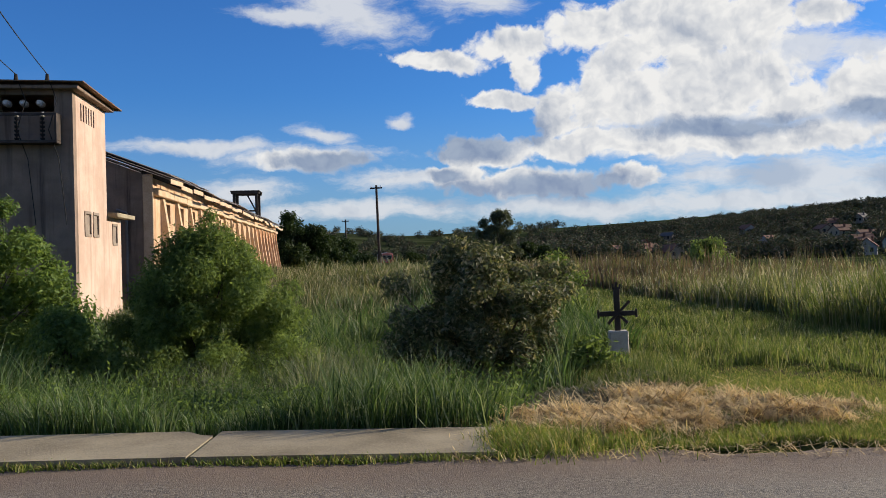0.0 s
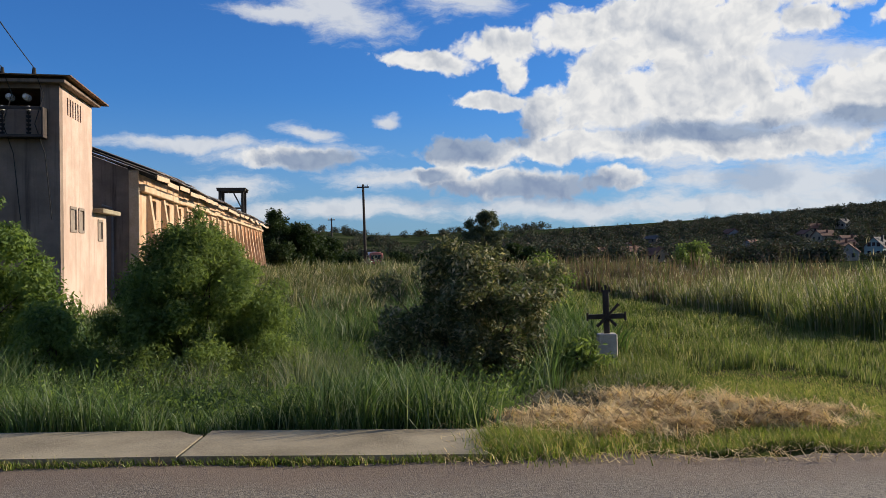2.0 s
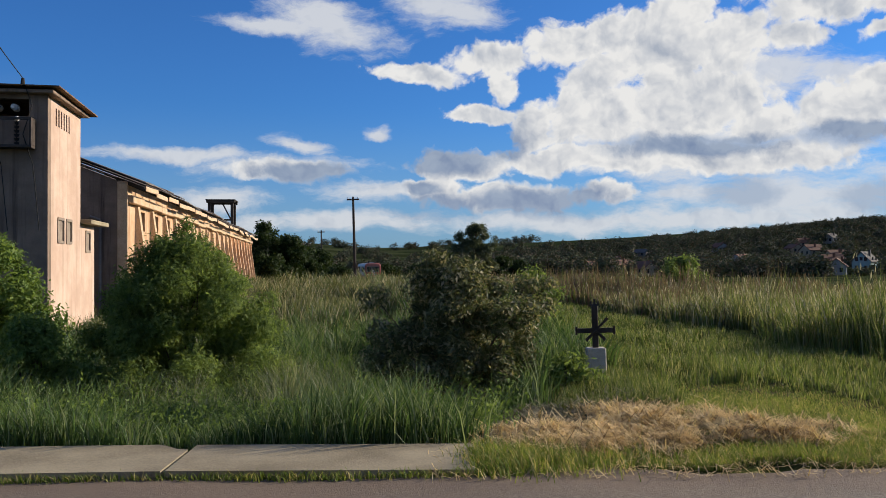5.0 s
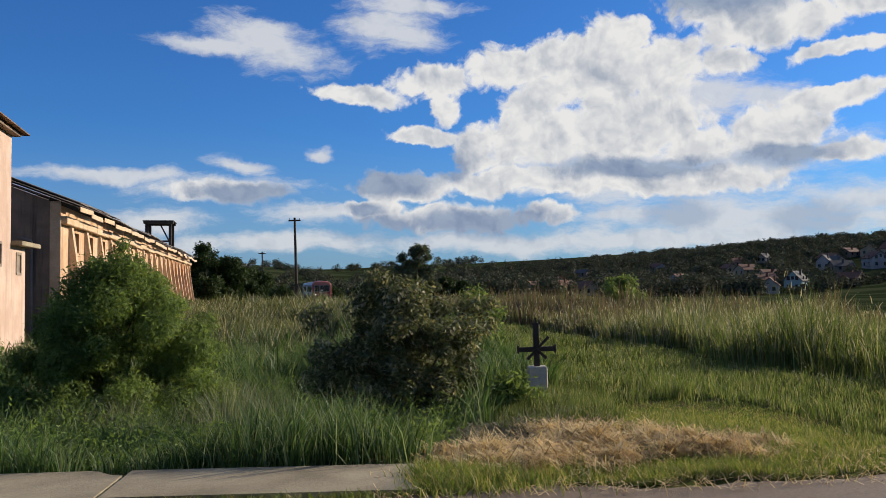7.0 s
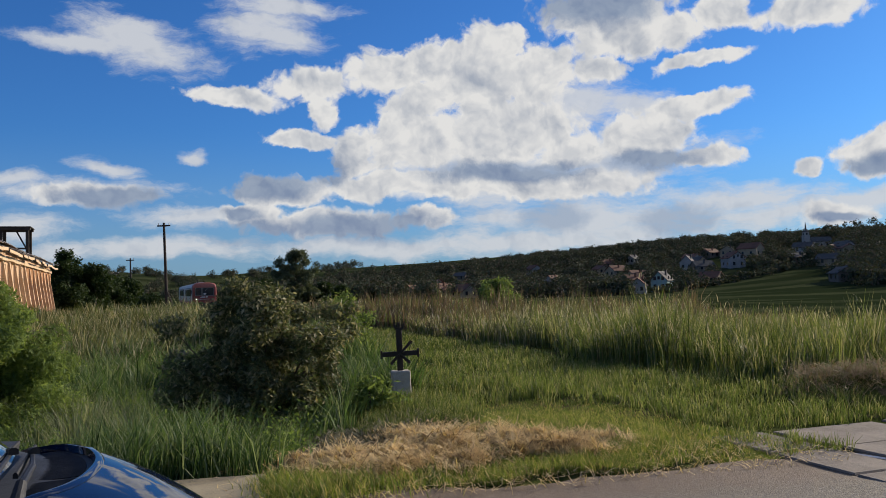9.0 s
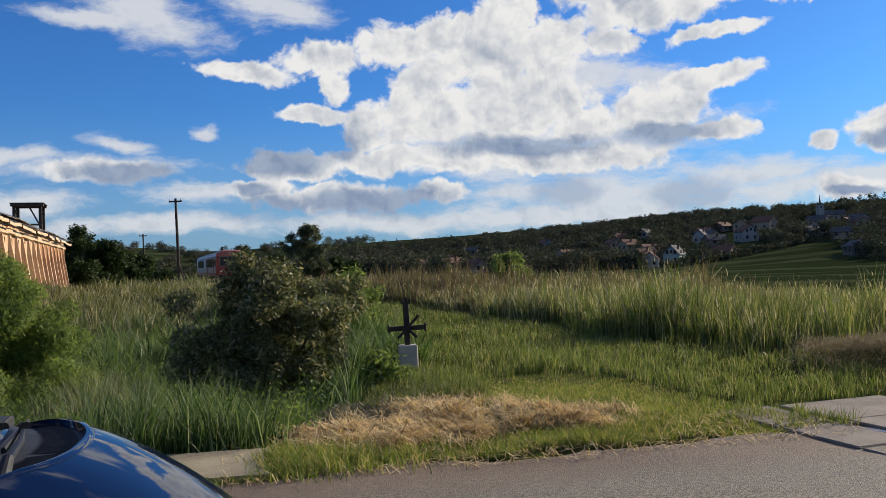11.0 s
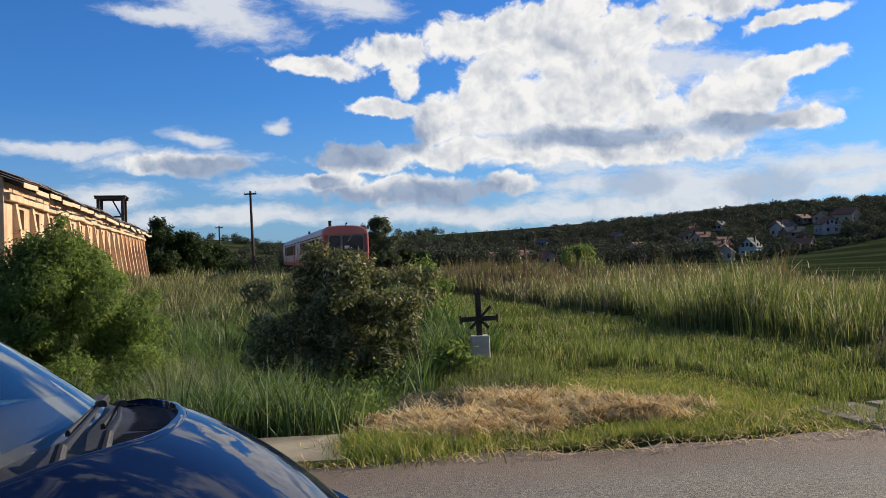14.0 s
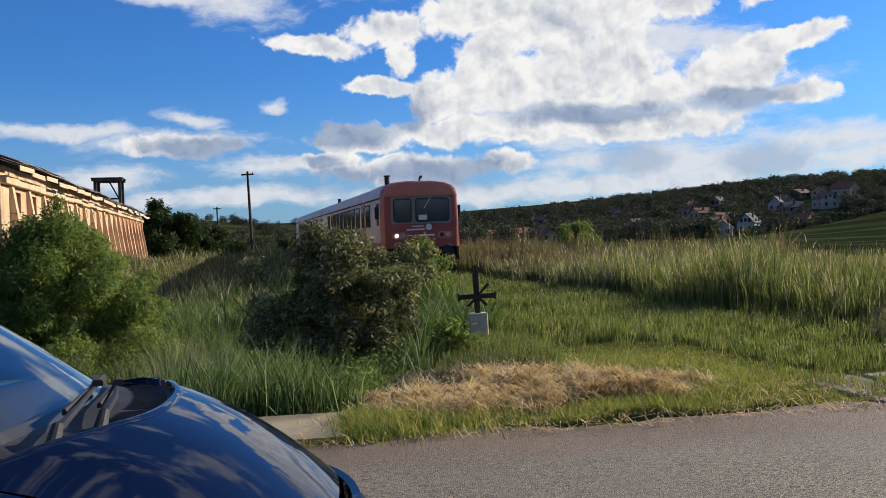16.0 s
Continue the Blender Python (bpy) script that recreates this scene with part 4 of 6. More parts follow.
        part("horn", tubes(((0.05, y0 + 0.35, 3.5), (0.05, y0 + 0.35, 3.68), 0.035), ((0.05, y0 + 0.35, 3.68), (0.05, y0 + 0.12, 3.7), 0.03, 0.06)), m_under, cabin)
    start = y0 + (0.6 if cab else 0.0)
    body = shade_smooth(part("coach_body", skin([section(start + 0.002, 1.44, 1.0, 3.02, 0.2), section(y1, 1.44, 1.0, 3.02, 0.2)]), m_cream, train, "cream coach body"))
    shade_smooth(part("coach_roof", skin([section(start + 0.001, 1.452, 2.96, 3.03, 0.57), section(y1 + 0.02, 1.452, 2.96, 3.03, 0.57)]), m_silver, train, "dull silver arched roof"))
    part("underframe", boxes((-1.3, 1.3, y0 + 0.5, y1 - 0.2, 0.72, 1.0), (-1.2, 1.2, y0 + 6.5, y1 - 6.5, 0.35, 0.72), bevel=0.02), m_under, train, "grimy underframe boxes")
    ys = [start + 2.2 + 1.42 * i for i in range(int((length - 4.5) / 1.42))]
    for s in (-1, 1):
        for k, y in enumerate(ys):
            if k in (1, 9):
                d = part("coach_door", boxes((s * 1.44 - 0.03, s * 1.44 + 0.03, y - 0.1, y + 0.9, 1.05, 2.9), bevel=0.01), m_red, body, "dull red door")
                part("door_pane", boxes((s * 1.475 - 0.012, s * 1.475 + 0.012, y + 0.08, y + 0.72, 1.95, 2.75), bevel=0.008), m_glass, d)
                continue
            part("coach_window", boxes((s * 1.452 - 0.02, s * 1.452 + 0.025, y - 0.02, y + 1.12, 1.93, 2.83), bevel=0.015), m_rubber, body)
            part("pane", boxes((s * 1.46 - 0.02, s * 1.46 + 0.025, y + 0.04, y + 1.06, 1.99, 2.77), bevel=0.01), m_glass, body)
        if cab:
            part("cab_window", boxes((s * 1.45 - 0.02, s * 1.45 + 0.03, y0 + 0.75, y0 + 1.3, 1.95, 2.8), bevel=0.03), m_rubber, body)
            d = part("cab_door", boxes((s * 1.44 - 0.02, s * 1.44 + 0.025, y0 + 1.5, y0 + 2.1, 1.05, 2.9), bevel=0.01), m_cream, body)
            part("mirror", boxes((s * 1.58 - 0.06, s * 1.58 + 0.06, y0 + 0.55, y0 + 0.6, 2.2, 2.65), bevel=0.01), m_under, body)
        part("waist_band", boxes((s * 1.455 - 0.01, s * 1.455 + 0.012, start + 0.05, y1 - 0.05, 1.0, 1.32)), m_red, body, "red band along the sill")
        part("gutter", boxes((s * 1.46 - 0.02, s * 1.46 + 0.02, start, y1, 2.94, 2.98)), m_under, body)
    for yb in (y0 + 3.0, y1 - 3.0):
        part("bogie_frame", boxes((-1.1, -1.0, yb - 1.6, yb + 1.6, 0.45, 0.62), (1.0, 1.1, yb - 1.6, yb + 1.6, 0.45, 0.62), (-1.1, 1.1, yb - 0.2, yb + 0.2, 0.4, 0.62), bevel=0.02), m_under, train, "bogie frame")
        for dy in (-1.1, 1.1):
            bm = bmesh.new()
            tube(bm, (-0.9, 0, 0), (0.9, 0, 0), 0.07, seg=10)
            for s in (-1, 1):
                tube(bm, (s * 0.69, 0, 0), (s * 0.82, 0, 0), 0.43, 0.43, 20)
                tube(bm, (s * 0.67, 0, 0), (s * 0.70, 0, 0), 0.46, 0.46, 20)
            ws = part("wheelset", bm, m_iron, train)
            ws.location = (0, yb + dy, 0.46)
            WHEELSETS.append(ws)


WHEELSETS = []
coach(0.0, 21.2, True)
coach(21.9, 21.2, False)
part("gangway", boxes((-0.75, 0.75, 21.15, 21.95, 1.0, 3.1), bevel=0.04), m_rubber, train, "black bellows between coaches")
exhaust = tubes(((-0.6, 3.5, 3.3), (-0.6, 3.5, 4.0), 0.11, 0.10), ((-0.6, 3.5, 3.97), (-0.6, 3.5, 4.02), 0.13, 0.13), seg=14)
box(exhaust, -0.85, -0.35, 3.1, 4.6, 3.28, 3.6, bevel=0.03)
part("exhaust_stack", exhaust, m_under, train, "sooty exhaust stack")
part("roof_vent", boxes((-0.5, 0.5, 6.5, 8.2, 3.5, 3.72), (-0.5, 0.5, 11.5, 13.0, 3.5, 3.7), bevel=0.04), m_silver, train)
part("rear_exhaust", tubes(((-0.6, 19.2, 3.3), (-0.6, 19.2, 3.85), 0.10, 0.09), seg=12), m_under, train)

# ---- the car that pulls up ----
m_paint, g, b = mat("dark_blue_car_paint", 0.45, 0.0, 0.0)
c = g.n("ShaderNodeTexCoord").outputs["Object"]
fl = g.noise(c, 900.0, 2.0, 0.5)
g.put(b.inputs["Base Color"], g.mix(g.step(fl, 0.3, 0.7), (0.002, 0.005, 0.020), (0.004, 0.010, 0.038)))
g.put(b.inputs["Roughness"], g.step(g.noise(c, 3.0, 5.0, 0.6), 0.3, 0.8, 0.40, 0.5))
b.inputs["Coat Weight"].default_value, b.inputs["Coat Roughness"].default_value = 1.0, 0.03
m_trim = plain("matt_black_plastic", (0.018, 0.019, 0.022), (0.040, 0.042, 0.048), 8.0, 0.55, 0, 0.2, 120.0, spec=0.25)
m_tyre = plain("tyre_rubber", (0.012, 0.012, 0.012), (0.028, 0.027, 0.026), 8.0, 0.8, 0, 0.3)
m_alloy = plain("alloy_wheel", (0.35, 0.35, 0.36), (0.5, 0.5, 0.5), 4.0, 0.35, 0.8, 0.05)
m_seat = plain("grey_seat_cloth", (0.05, 0.05, 0.055), (0.10, 0.10, 0.105), 6.0, 0.95, 0, 0.2)
m_screen, g, b = mat("windscreen_glass", 0.02, 0.0, 0.5)
b.inputs["Transmission Weight"].default_value, b.inputs["IOR"].default_value = 1.0, 1.5
b.inputs["Base Color"].default_value = (0.72, 0.82, 0.84, 1.0)
m_chrome = plain("chrome", (0.6, 0.6, 0.62), (0.75, 0.75, 0.76), 4.0, 0.1, 1.0, 0.0)

CAR_AT = (0.40, 2.84, -1.5)           # the nose's place on the road, and its heading
car = thing("parked_car", "dark blue compact car with black wipers stopped on the road", "car")
HW = 0.86


def front_x(v):
    """How far back the nose lies at lateral place v (-1 to 1)."""
    return -0.09 - 0.44 * abs(v) ** 2.6


def screen_foot(w):
    return -0.93 - 0.20 * abs(w) ** 2


def cowl_x(v):
    """Rear rim of the bonnet: bowed forwards in the middle."""
    return max(-0.66 - 0.30 * abs(v / 0.70) ** 2.6, screen_foot(v) + 0.02)


def top_z(x, v):
    """Height of the upper skin of bonnet and wings."""
    d = min(max((front_x(v) - x) / 0.90, 0.0), 1.0)
    z = 0.70 + 0.425 * (1 - (1 - d) ** 2.0)
    z -= 0.055 * abs(v) ** 3.0 + 0.16 * max(0.0, abs(v) - 0.42) * min(1.0, d * 1.4)
    z += 0.014 * math.exp(-((abs(v) - 0.60) / 0.10) ** 2) * min(1.0, d * 2)
    return z


def sheet_mesh(nu, nv, fn, thick=0.0, wrap=0.0):
    """A smooth sheet fn(u, v), u and v from 0 to 1, with thickness below it."""
    bm = bmesh.new()
    grid = [[bm.verts.new(fn(i / nu, j / nv)) for j in range(nv + 1)] for i in range(nu + 1)]
    for i in range(nu):
        for j in range(nv):
            bm.faces.new((grid[i][j], grid[i + 1][j], grid[i + 1][j + 1], grid[i][j + 1]))
    bm.normal_update()
    if thick:
        bmesh.ops.solidify(bm, geom=bm.faces[:], thickness=thick)
    return bm


def bonnet(u, v):
    w = (v * 2 - 1) * 0.80
    x = front_x(w) * (1 - u) + cowl_x(w) * u - 0.03 * (1 - u)
    return (x, w * HW, top_z(x, w))


bon = shade_smooth(part("bonnet", sheet_mesh(28, 36, bonnet, -0.02), m_paint, car, "glossy dark blue bonnet"), 50)
# the raised lip along the rear rim
bm = bmesh.new()
rings = []
for j in range(41):
    w = (j / 40 * 2 - 1) * 0.9
    x = cowl_x(w)
    z = top_z(x, w)
    rings.append([(x + 0.022, w * HW, z - 0.006), (x + 0.010, w * HW, z + 0.005), (x - 0.006, w * HW, z + 0.004), (x - 0.014, w * HW, z - 0.02), (x + 0.01, w * HW, z - 0.03)])
loft(bm, rings)
bmesh.ops.recalc_face_normals(bm, faces=bm.faces)
shade_smooth(part("rear_rim", bm, m_paint, bon), 60)


def wing(side):
    def fn(u, v):
        a = v
        x = front_x(0.83) - 0.02 - u * 1.30
        w = 0.805 + 0.195 * math.sin(a * math.pi / 2) ** 0.9
        zt = top_z(x, 0.82) - 0.006
        z = zt - 0.42 * (1 - math.cos(a * math.pi / 2)) ** 1.5
        xx = x + front_x(w) - front_x(0.805) if u < 0.3 else x + (front_x(w) - front_x(0.805)) * max(0, 1 - (u - 0.3) / 0.5)
        return (xx, side * w * HW, z)
    return fn


for side in (-1, 1):
    o = shade_smooth(part("front_wing", sheet_mesh(26, 12, wing(side), 0.012 * side), m_paint, car), 60)
    lamp = part("headlight", tubes(((-0.44, side * 0.58, 0.62), (-0.25, side * 0.52, 0.60), 0.12, 0.075), seg=18), m_lens, car, "clear headlight")
    part("lamp_rim", tubes(((-0.38, side * 0.56, 0.612), (-0.35, side * 0.55, 0.61), 0.118, 0.112), seg=18), m_chrome, lamp)
part("bumper", sheet_mesh(10, 30, lambda u, v: (front_x(v * 2 - 1) + 0.06 - 0.10 * (u - 0.4) ** 2, (v * 2 - 1) * HW, 0.68 - 0.46 * u), 0.03), m_paint, car)
part("grille", sheet_mesh(6, 20, lambda u, v: (front_x((v * 2 - 1) * 0.5) + 0.08, (v * 2 - 1) * 0.5 * HW, 0.62 - 0.1 * u), 0.02), m_trim, car)
part("front_plate", boxes((0.0, 0.015, -0.26, 0.26, 0.40, 0.51)), m_letter, car)

# scuttle below the windscreen: black plastic with a slotted vent
def scuttle(u, v):
    w = (v * 2 - 1) * 0.9
    x = cowl_x(w) * (1 - u) + screen_foot(w) * u - 0.01
    return (x, w * HW, top_z(cowl_x(w), w) - 0.022 - 0.012 * math.sin(u * math.pi) + 0.012 * u)


scut = shade_smooth(part("scuttle", sheet_mesh(8, 36, scuttle, -0.015), m_trim, car, "black plastic scuttle panel"), 50)
for side in (-1, 1):
    for k in range(30):
        w = side * (0.03 + 0.52 * k / 29)
        x0, x1 = cowl_x(w) - 0.035, cowl_x(w) * 0.35 + screen_foot(w) * 0.65
        z = top_z(cowl_x(w), w) - 0.024
        part("vent_slat", tubes(((x0, w * HW, z), (x1, w * HW, z - 0.008), 0.005), seg=5), m_trim, scut)

GLASS_TOP = (-1.80, 1.55)


def screen(u, v):
    w = (v * 2 - 1) * (0.90 - 0.16 * u)
    x = screen_foot(w) * (1 - u) + (GLASS_TOP[0] - 0.10 * abs(w) ** 2) * u
    z0 = top_z(cowl_x(w), w) - 0.03
    z = z0 * (1 - u) + (GLASS_TOP[1] - 0.05 * abs(w) ** 2) * u + 0.035 * math.sin(u * math.pi)
    return (x, w * HW, z)


glass = shade_smooth(part("windscreen", sheet_mesh(14, 24, screen, 0.006), m_screen, car, "raked windscreen reflecting the sky"), 60)
glass.visible_shadow = False
part("screen_band", sheet_mesh(3, 24, lambda u, v: tuple(Vector(screen(0.0 + 0.06 * u, v)) + Vector((0.004, 0, 0.004)))), m_rubber, glass)
for side in (-1, 1):
    bm = bmesh.new()
    rings = []
    for k in range(13):
        u = k / 12
        p1 = Vector(screen(u, 0.5 + side * 0.5))
        rings.append([p1 + Vector(d) for d in ((0.03, -side * 0.03, 0.012), (0.0, side * 0.03, 0.012), (-0.06, side * 0.06, -0.02), (-0.05, -side * 0.01, -0.04))])
    loft(bm, rings)
    bmesh.ops.recalc_face_normals(bm, faces=bm.faces)
    part("windscreen_pillar", bm, m_rubber, car, "black windscreen pillar")

def bar(bm, a, e, wide, thick, taper=0.7):
    """A flat bar from a to e."""
    a, e = Vector(a), Vector(e)
    side = (e - a).cross(Vector((0, 0, 1))).normalized()
    up = side.cross(e - a).normalized()
    rings = []
    for p1, k in ((a, 1.0), (a.lerp(e, 0.5), 0.9), (e, taper)):
        rings.append([p1 + side * wide * k / 2 * sx + up * thick * k / 2 * sz for sx, sz in ((-1, -1), (1, -1), (1, 0.4), (0.5, 1), (-0.5, 1), (-1, 0.4))])
    loft(bm, rings)
    bmesh.ops.recalc_face_normals(bm, faces=bm.faces)


def bars(*args):
    bm = bmesh.new()
    for q in args:
        bar(bm, *q)
    return bm


# wipers parked along the foot of the glass
for hinge, knee, tip, b0, b1 in (((-0.875, -0.46, 1.080), (-0.89, -0.17, 1.105), (-0.93, 0.14, 1.112), (-0.905, -0.28, 1.10), (-0.965, 0.36, 1.108)),
                                 ((-0.80, -0.28, 1.078), (-0.825, -0.03, 1.098), (-0.88, 0.20, 1.10), (-0.845, -0.14, 1.09), (-0.92, 0.40, 1.085))):
    wip = part("wiper", bars((hinge, knee, 0.026, 0.014, 0.75), (knee, tip, 0.017, 0.010, 0.7)), m_trim, car, "black wiper arm")
    part("hinge_cap", tubes((Vector(hinge) - Vector((0, 0.03, 0.04)), Vector(hinge) + Vector((0, 0.03, 0.012)), 0.022, 0.016), seg=12), m_trim, wip)
    part("blade", bars((b0, b1, 0.014, 0.018, 0.8)), m_rubber, wip)
    part("blade_clip", bars((Vector(tip) - Vector((-0.02, 0.05, -0.012)), Vector(tip) + Vector((-0.02, 0.05, 0.0)), 0.03, 0.022)), m_rubber, wip)

# roof, sides, rear
def shell(u, v):
    w = (v * 2 - 1)
    x = GLASS_TOP[0] - 0.02 - 2.0 * u
    return (x, w * 0.74 * HW, GLASS_TOP[1] + 0.06 * math.sin(u * math.pi) - 0.05 * abs(w) ** 2.5 - 0.02 * u)


shade_smooth(part("roof_panel", sheet_mesh(12, 14, shell, -0.03), m_paint, car), 50)
prof_side = [(-1.20, 0.30), (-1.20, 1.02), (-2.2, 1.04), (-3.9, 1.05), (-4.15, 0.98), (-4.15, 0.30)]
for side in (-1, 1):
    bm = bmesh.new()
    loft(bm, [[(x, side * yy, z) for x, z in prof_side] for yy in (HW - 0.06, HW)])
    bmesh.ops.recalc_face_normals(bm, faces=bm.faces)
    part("body_side", bm, m_paint, car)
    bm = bmesh.new()
    ring = [(-1.2, HW - 0.03, 1.04), (-1.9, 0.74 * HW, 1.53), (-3.5, 0.72 * HW, 1.53), (-3.95, HW - 0.05, 1.06)]
    loft(bm, [[(x, side * (yy - d), z) for x, yy, z in ring] for d in (0.0, 0.01)])
    bmesh.ops.recalc_face_normals(bm, faces=bm.faces)
    part("side_glass", bm, m_glass, car, "dark side glass")
    mir = part("door_mirror", boxes((-1.90, -1.76, side * 0.98 - 0.09, side * 0.98 + 0.09, 0.90, 1.04), bevel=0.03), m_paint, car)
    for wx in (-0.82, -3.35):
        wh = part("wheel", tubes(((wx, side * (HW - 0.2), 0.31), (wx, side * (HW - 0.01), 0.31), 0.31, 0.30), seg=24), m_tyre, car)
        part("rim", tubes(((wx, side * (HW - 0.05), 0.31), (wx, side * (HW + 0.004), 0.31), 0.2, 0.19), seg=20), m_alloy, wh)
part("tailgate", boxes((-4.2, -4.12, -HW + 0.02, HW - 0.02, 0.3, 0.95), (-4.12, -3.95, -0.6, 0.6, 0.95, 1.45), bevel=0.02), m_paint, car)
part("floorpan", boxes((-4.1, -0.35, -HW + 0.08, HW - 0.08, 0.22, 0.34)), m_trim, car)
part("bulkhead", boxes((-1.06, -1.00, -HW + 0.08, HW - 0.08, 0.3, 1.0)), m_trim, car)
part("dashboard", sheet_mesh(6, 12, lambda u, v: (-1.06 - 0.55 * u, (v * 2 - 1) * 0.74, 1.055 + 0.03 * math.sin(u * 3) - 0.06 * u), -0.1), m_trim, car)
for py in (-0.38, 0.38):
    part("front_seat", boxes((-2.5, -2.32, py - 0.24, py + 0.24, 0.5, 1.12), (-2.45, -2.36, py - 0.13, py + 0.13, 1.14, 1.36), bevel=0.05), m_seat, car)

# ---- grass ----
def tussocks(x, y, per, spread, seed):
    """Turns points into tufts: so many blades round each, and the way each leans out."""
    r = np.random.default_rng(seed)
    n = len(x)
    k = np.repeat(np.arange(n), per)
    sp = (spread * r.uniform(0.4, 1.5, n))[k]
    a, d = r.uniform(0, 2 * np.pi, len(k)), np.sqrt(r.random(len(k)))
    tall = r.uniform(0.55, 1.3, n)[k] * r.uniform(0.6, 1.2, len(k))
    return x[k] + np.cos(a) * d * sp, y[k] + np.sin(a) * d * sp, a, tall, d


def blades(name, x, y, h, wd, lean, material, base=None, label="", seed=1, out=None):
    """Bent tapering blades, each an island of its own: two below, two midway, one at the tip."""
    r = np.random.default_rng(seed)
    n = len(x)
    z = land(x, y) - 0.02 if base is None else base
    turn, way = r.uniform(0, 2 * np.pi, n), r.uniform(0, 2 * np.pi, n)
    way = np.where(r.random(n) < 0.3, r.normal(2.9, 0.7, n), way) if out is None else out + r.normal(0, 0.5, n)
    sx, sy = np.cos(turn) * wd / 2, np.sin(turn) * wd / 2
    bx, by = np.cos(way) * h * lean, np.sin(way) * h * lean
    up = h * np.sqrt(np.clip(1 - lean * lean * 0.8, 0.02, 1))
    v = np.empty((n, 5, 3), dtype=np.float32)
    v[:, 0] = np.stack((x - sx, y - sy, z), -1)
    v[:, 1] = np.stack((x + sx, y + sy, z), -1)
    v[:, 2] = np.stack((x + sx * 0.8 + bx * 0.3, y + sy * 0.8 + by * 0.3, z + up * 0.58), -1)
    v[:, 3] = np.stack((x - sx * 0.8 + bx * 0.3, y - sy * 0.8 + by * 0.3, z + up * 0.58), -1)
    v[:, 4] = np.stack((x + bx, y + by, z + up), -1)
    i = np.arange(n)[:, None] * 5
    loops = np.concatenate((i + np.array([[0, 1, 2, 3]]), i + np.array([[3, 2, 4]])), axis=1).ravel()
    sizes = np.tile([4, 3], n)
    ob = mesh_np(name, v.reshape(-1, 3), loops, sizes, material)
    return tagged(ob, label, "grass", kind="stuff")


def scatter(n, a0, a1, r0, r1, power, keep, seed):
    """Points spread over a sector, thinner with distance, where keep(x, y) holds."""
    r = np.random.default_rng(seed)
    a = np.radians(r.uniform(a0, a1, n))
    u = r.random(n)
    e = 2 - power
    d = (r0 ** e + u * (r1 ** e - r0 ** e)) ** (1 / e)
    x, y = d * np.sin(a), d * np.cos(a)
    k = keep(x, y)
    return x[k], y[k]


def wave(x, y, s, k=0.0):
    """Slow uneven variation between 0 and 1."""
    return 0.5 + 0.25 * np.sin(x * s + 1.7 * np.sin(y * s * 0.6 + k) + k) + 0.25 * np.sin(y * s * 1.3 - 1.2 * np.sin(x * s * 0.8 - k) + 2 * k)


def off_track(x, y):
    return x - (TRACK_X - TRACK_LEAN * y)


m_lush = leafy("lush_grass", (0.018, 0.042, 0.013), (0.118, 0.195, 0.066), (0.195, 0.240, 0.140), 0.42, 0.5, 0.55)
m_verge = leafy("fresh_grass", (0.030, 0.052, 0.015), (0.170, 0.225, 0.065), (0.290, 0.290, 0.150), 0.42, 0.45, 0.3)
m_meadow = leafy("meadow_grass", (0.045, 0.055, 0.024), (0.170, 0.190, 0.095), (0.36, 0.34, 0.25), 0.4, 0.6, 0.2)
m_sedge = leafy("pale_sedge", (0.050, 0.070, 0.035), (0.200, 0.240, 0.140), (0.300, 0.310, 0.220), 0.4, 0.5, 0.8)
m_seed = leafy("seed_heads", (0.26, 0.24, 0.18), (0.48, 0.44, 0.35), None, 0.35, 0.7, 0.2)
m_reed = leafy("dry_reeds", (0.098, 0.073, 0.055), (0.221, 0.169, 0.124), (0.098, 0.124, 0.046), 0.35, 0.7, 0.06)
m_lawn = leafy("short_grass", (0.073, 0.118, 0.023), (0.231, 0.286, 0.064), (0.437, 0.373, 0.170), 0.4, 0.6, 0.8)
m_hay = leafy("cut_hay", (0.50, 0.35, 0.16), (0.95, 0.77, 0.45), (0.20, 0.14, 0.075), 0.25, 0.75, 3.0)
m_oldhay = leafy("old_hay", (0.15, 0.105, 0.062), (0.52, 0.38, 0.22), (0.16, 0.19, 0.055), 0.2, 0.8, 0.9)

m_wilted = leafy("wilted_weeds", (0.060, 0.060, 0.036), (0.20, 0.19, 0.12), (0.30, 0.27, 0.19), 0.2, 0.8, 1.2)

R = np.random.default_rng(11)


def on_hay(x, y):
    h1 = np.exp(-(((x - 1.7) / 1.4) ** 2 + ((y - 8.3) / 1.25) ** 2) ** 1.4)
    h2 = np.exp(-(((x - 3.15) / 0.85) ** 2 + ((y - 7.75) / 0.55) ** 2) ** 1.4)
    return np.maximum(h1, h2)


def mown(x, y):
    y = y + R.normal(0, 0.3, np.shape(y)) * (y > 8.3)
    return (x > 0.62 + 0.2 * np.sin(y * 2)) & (y < 10.6 + 0.45 * np.sin(x * 1.9) + 0.35 * np.clip(x - 2.2, -2, 1.5)) & (off_track(x, y) < -0.95) | (x > 0.68) & (y < 7.6) & (off_track(x, y) < -0.95)


# lush grass of the hollow, left of the cross
def clear_of_cross(x, y):
    return ~((np.abs(x - 2.45 + 0.08 * (12 - y)) < 0.75) & (y < 12.5))


def tufts(n, a0, a1, r0, r1, power, keep, per, spread, seed):
    x, y = scatter(n, a0, a1, r0, r1, power, keep, seed)
    d = np.hypot(x, y)
    x, y, a, tall, lean = tussocks(x, y, per, spread * (0.7 + d / 30), seed + 100)
    return x, y, a, tall, lean, np.hypot(x, y)


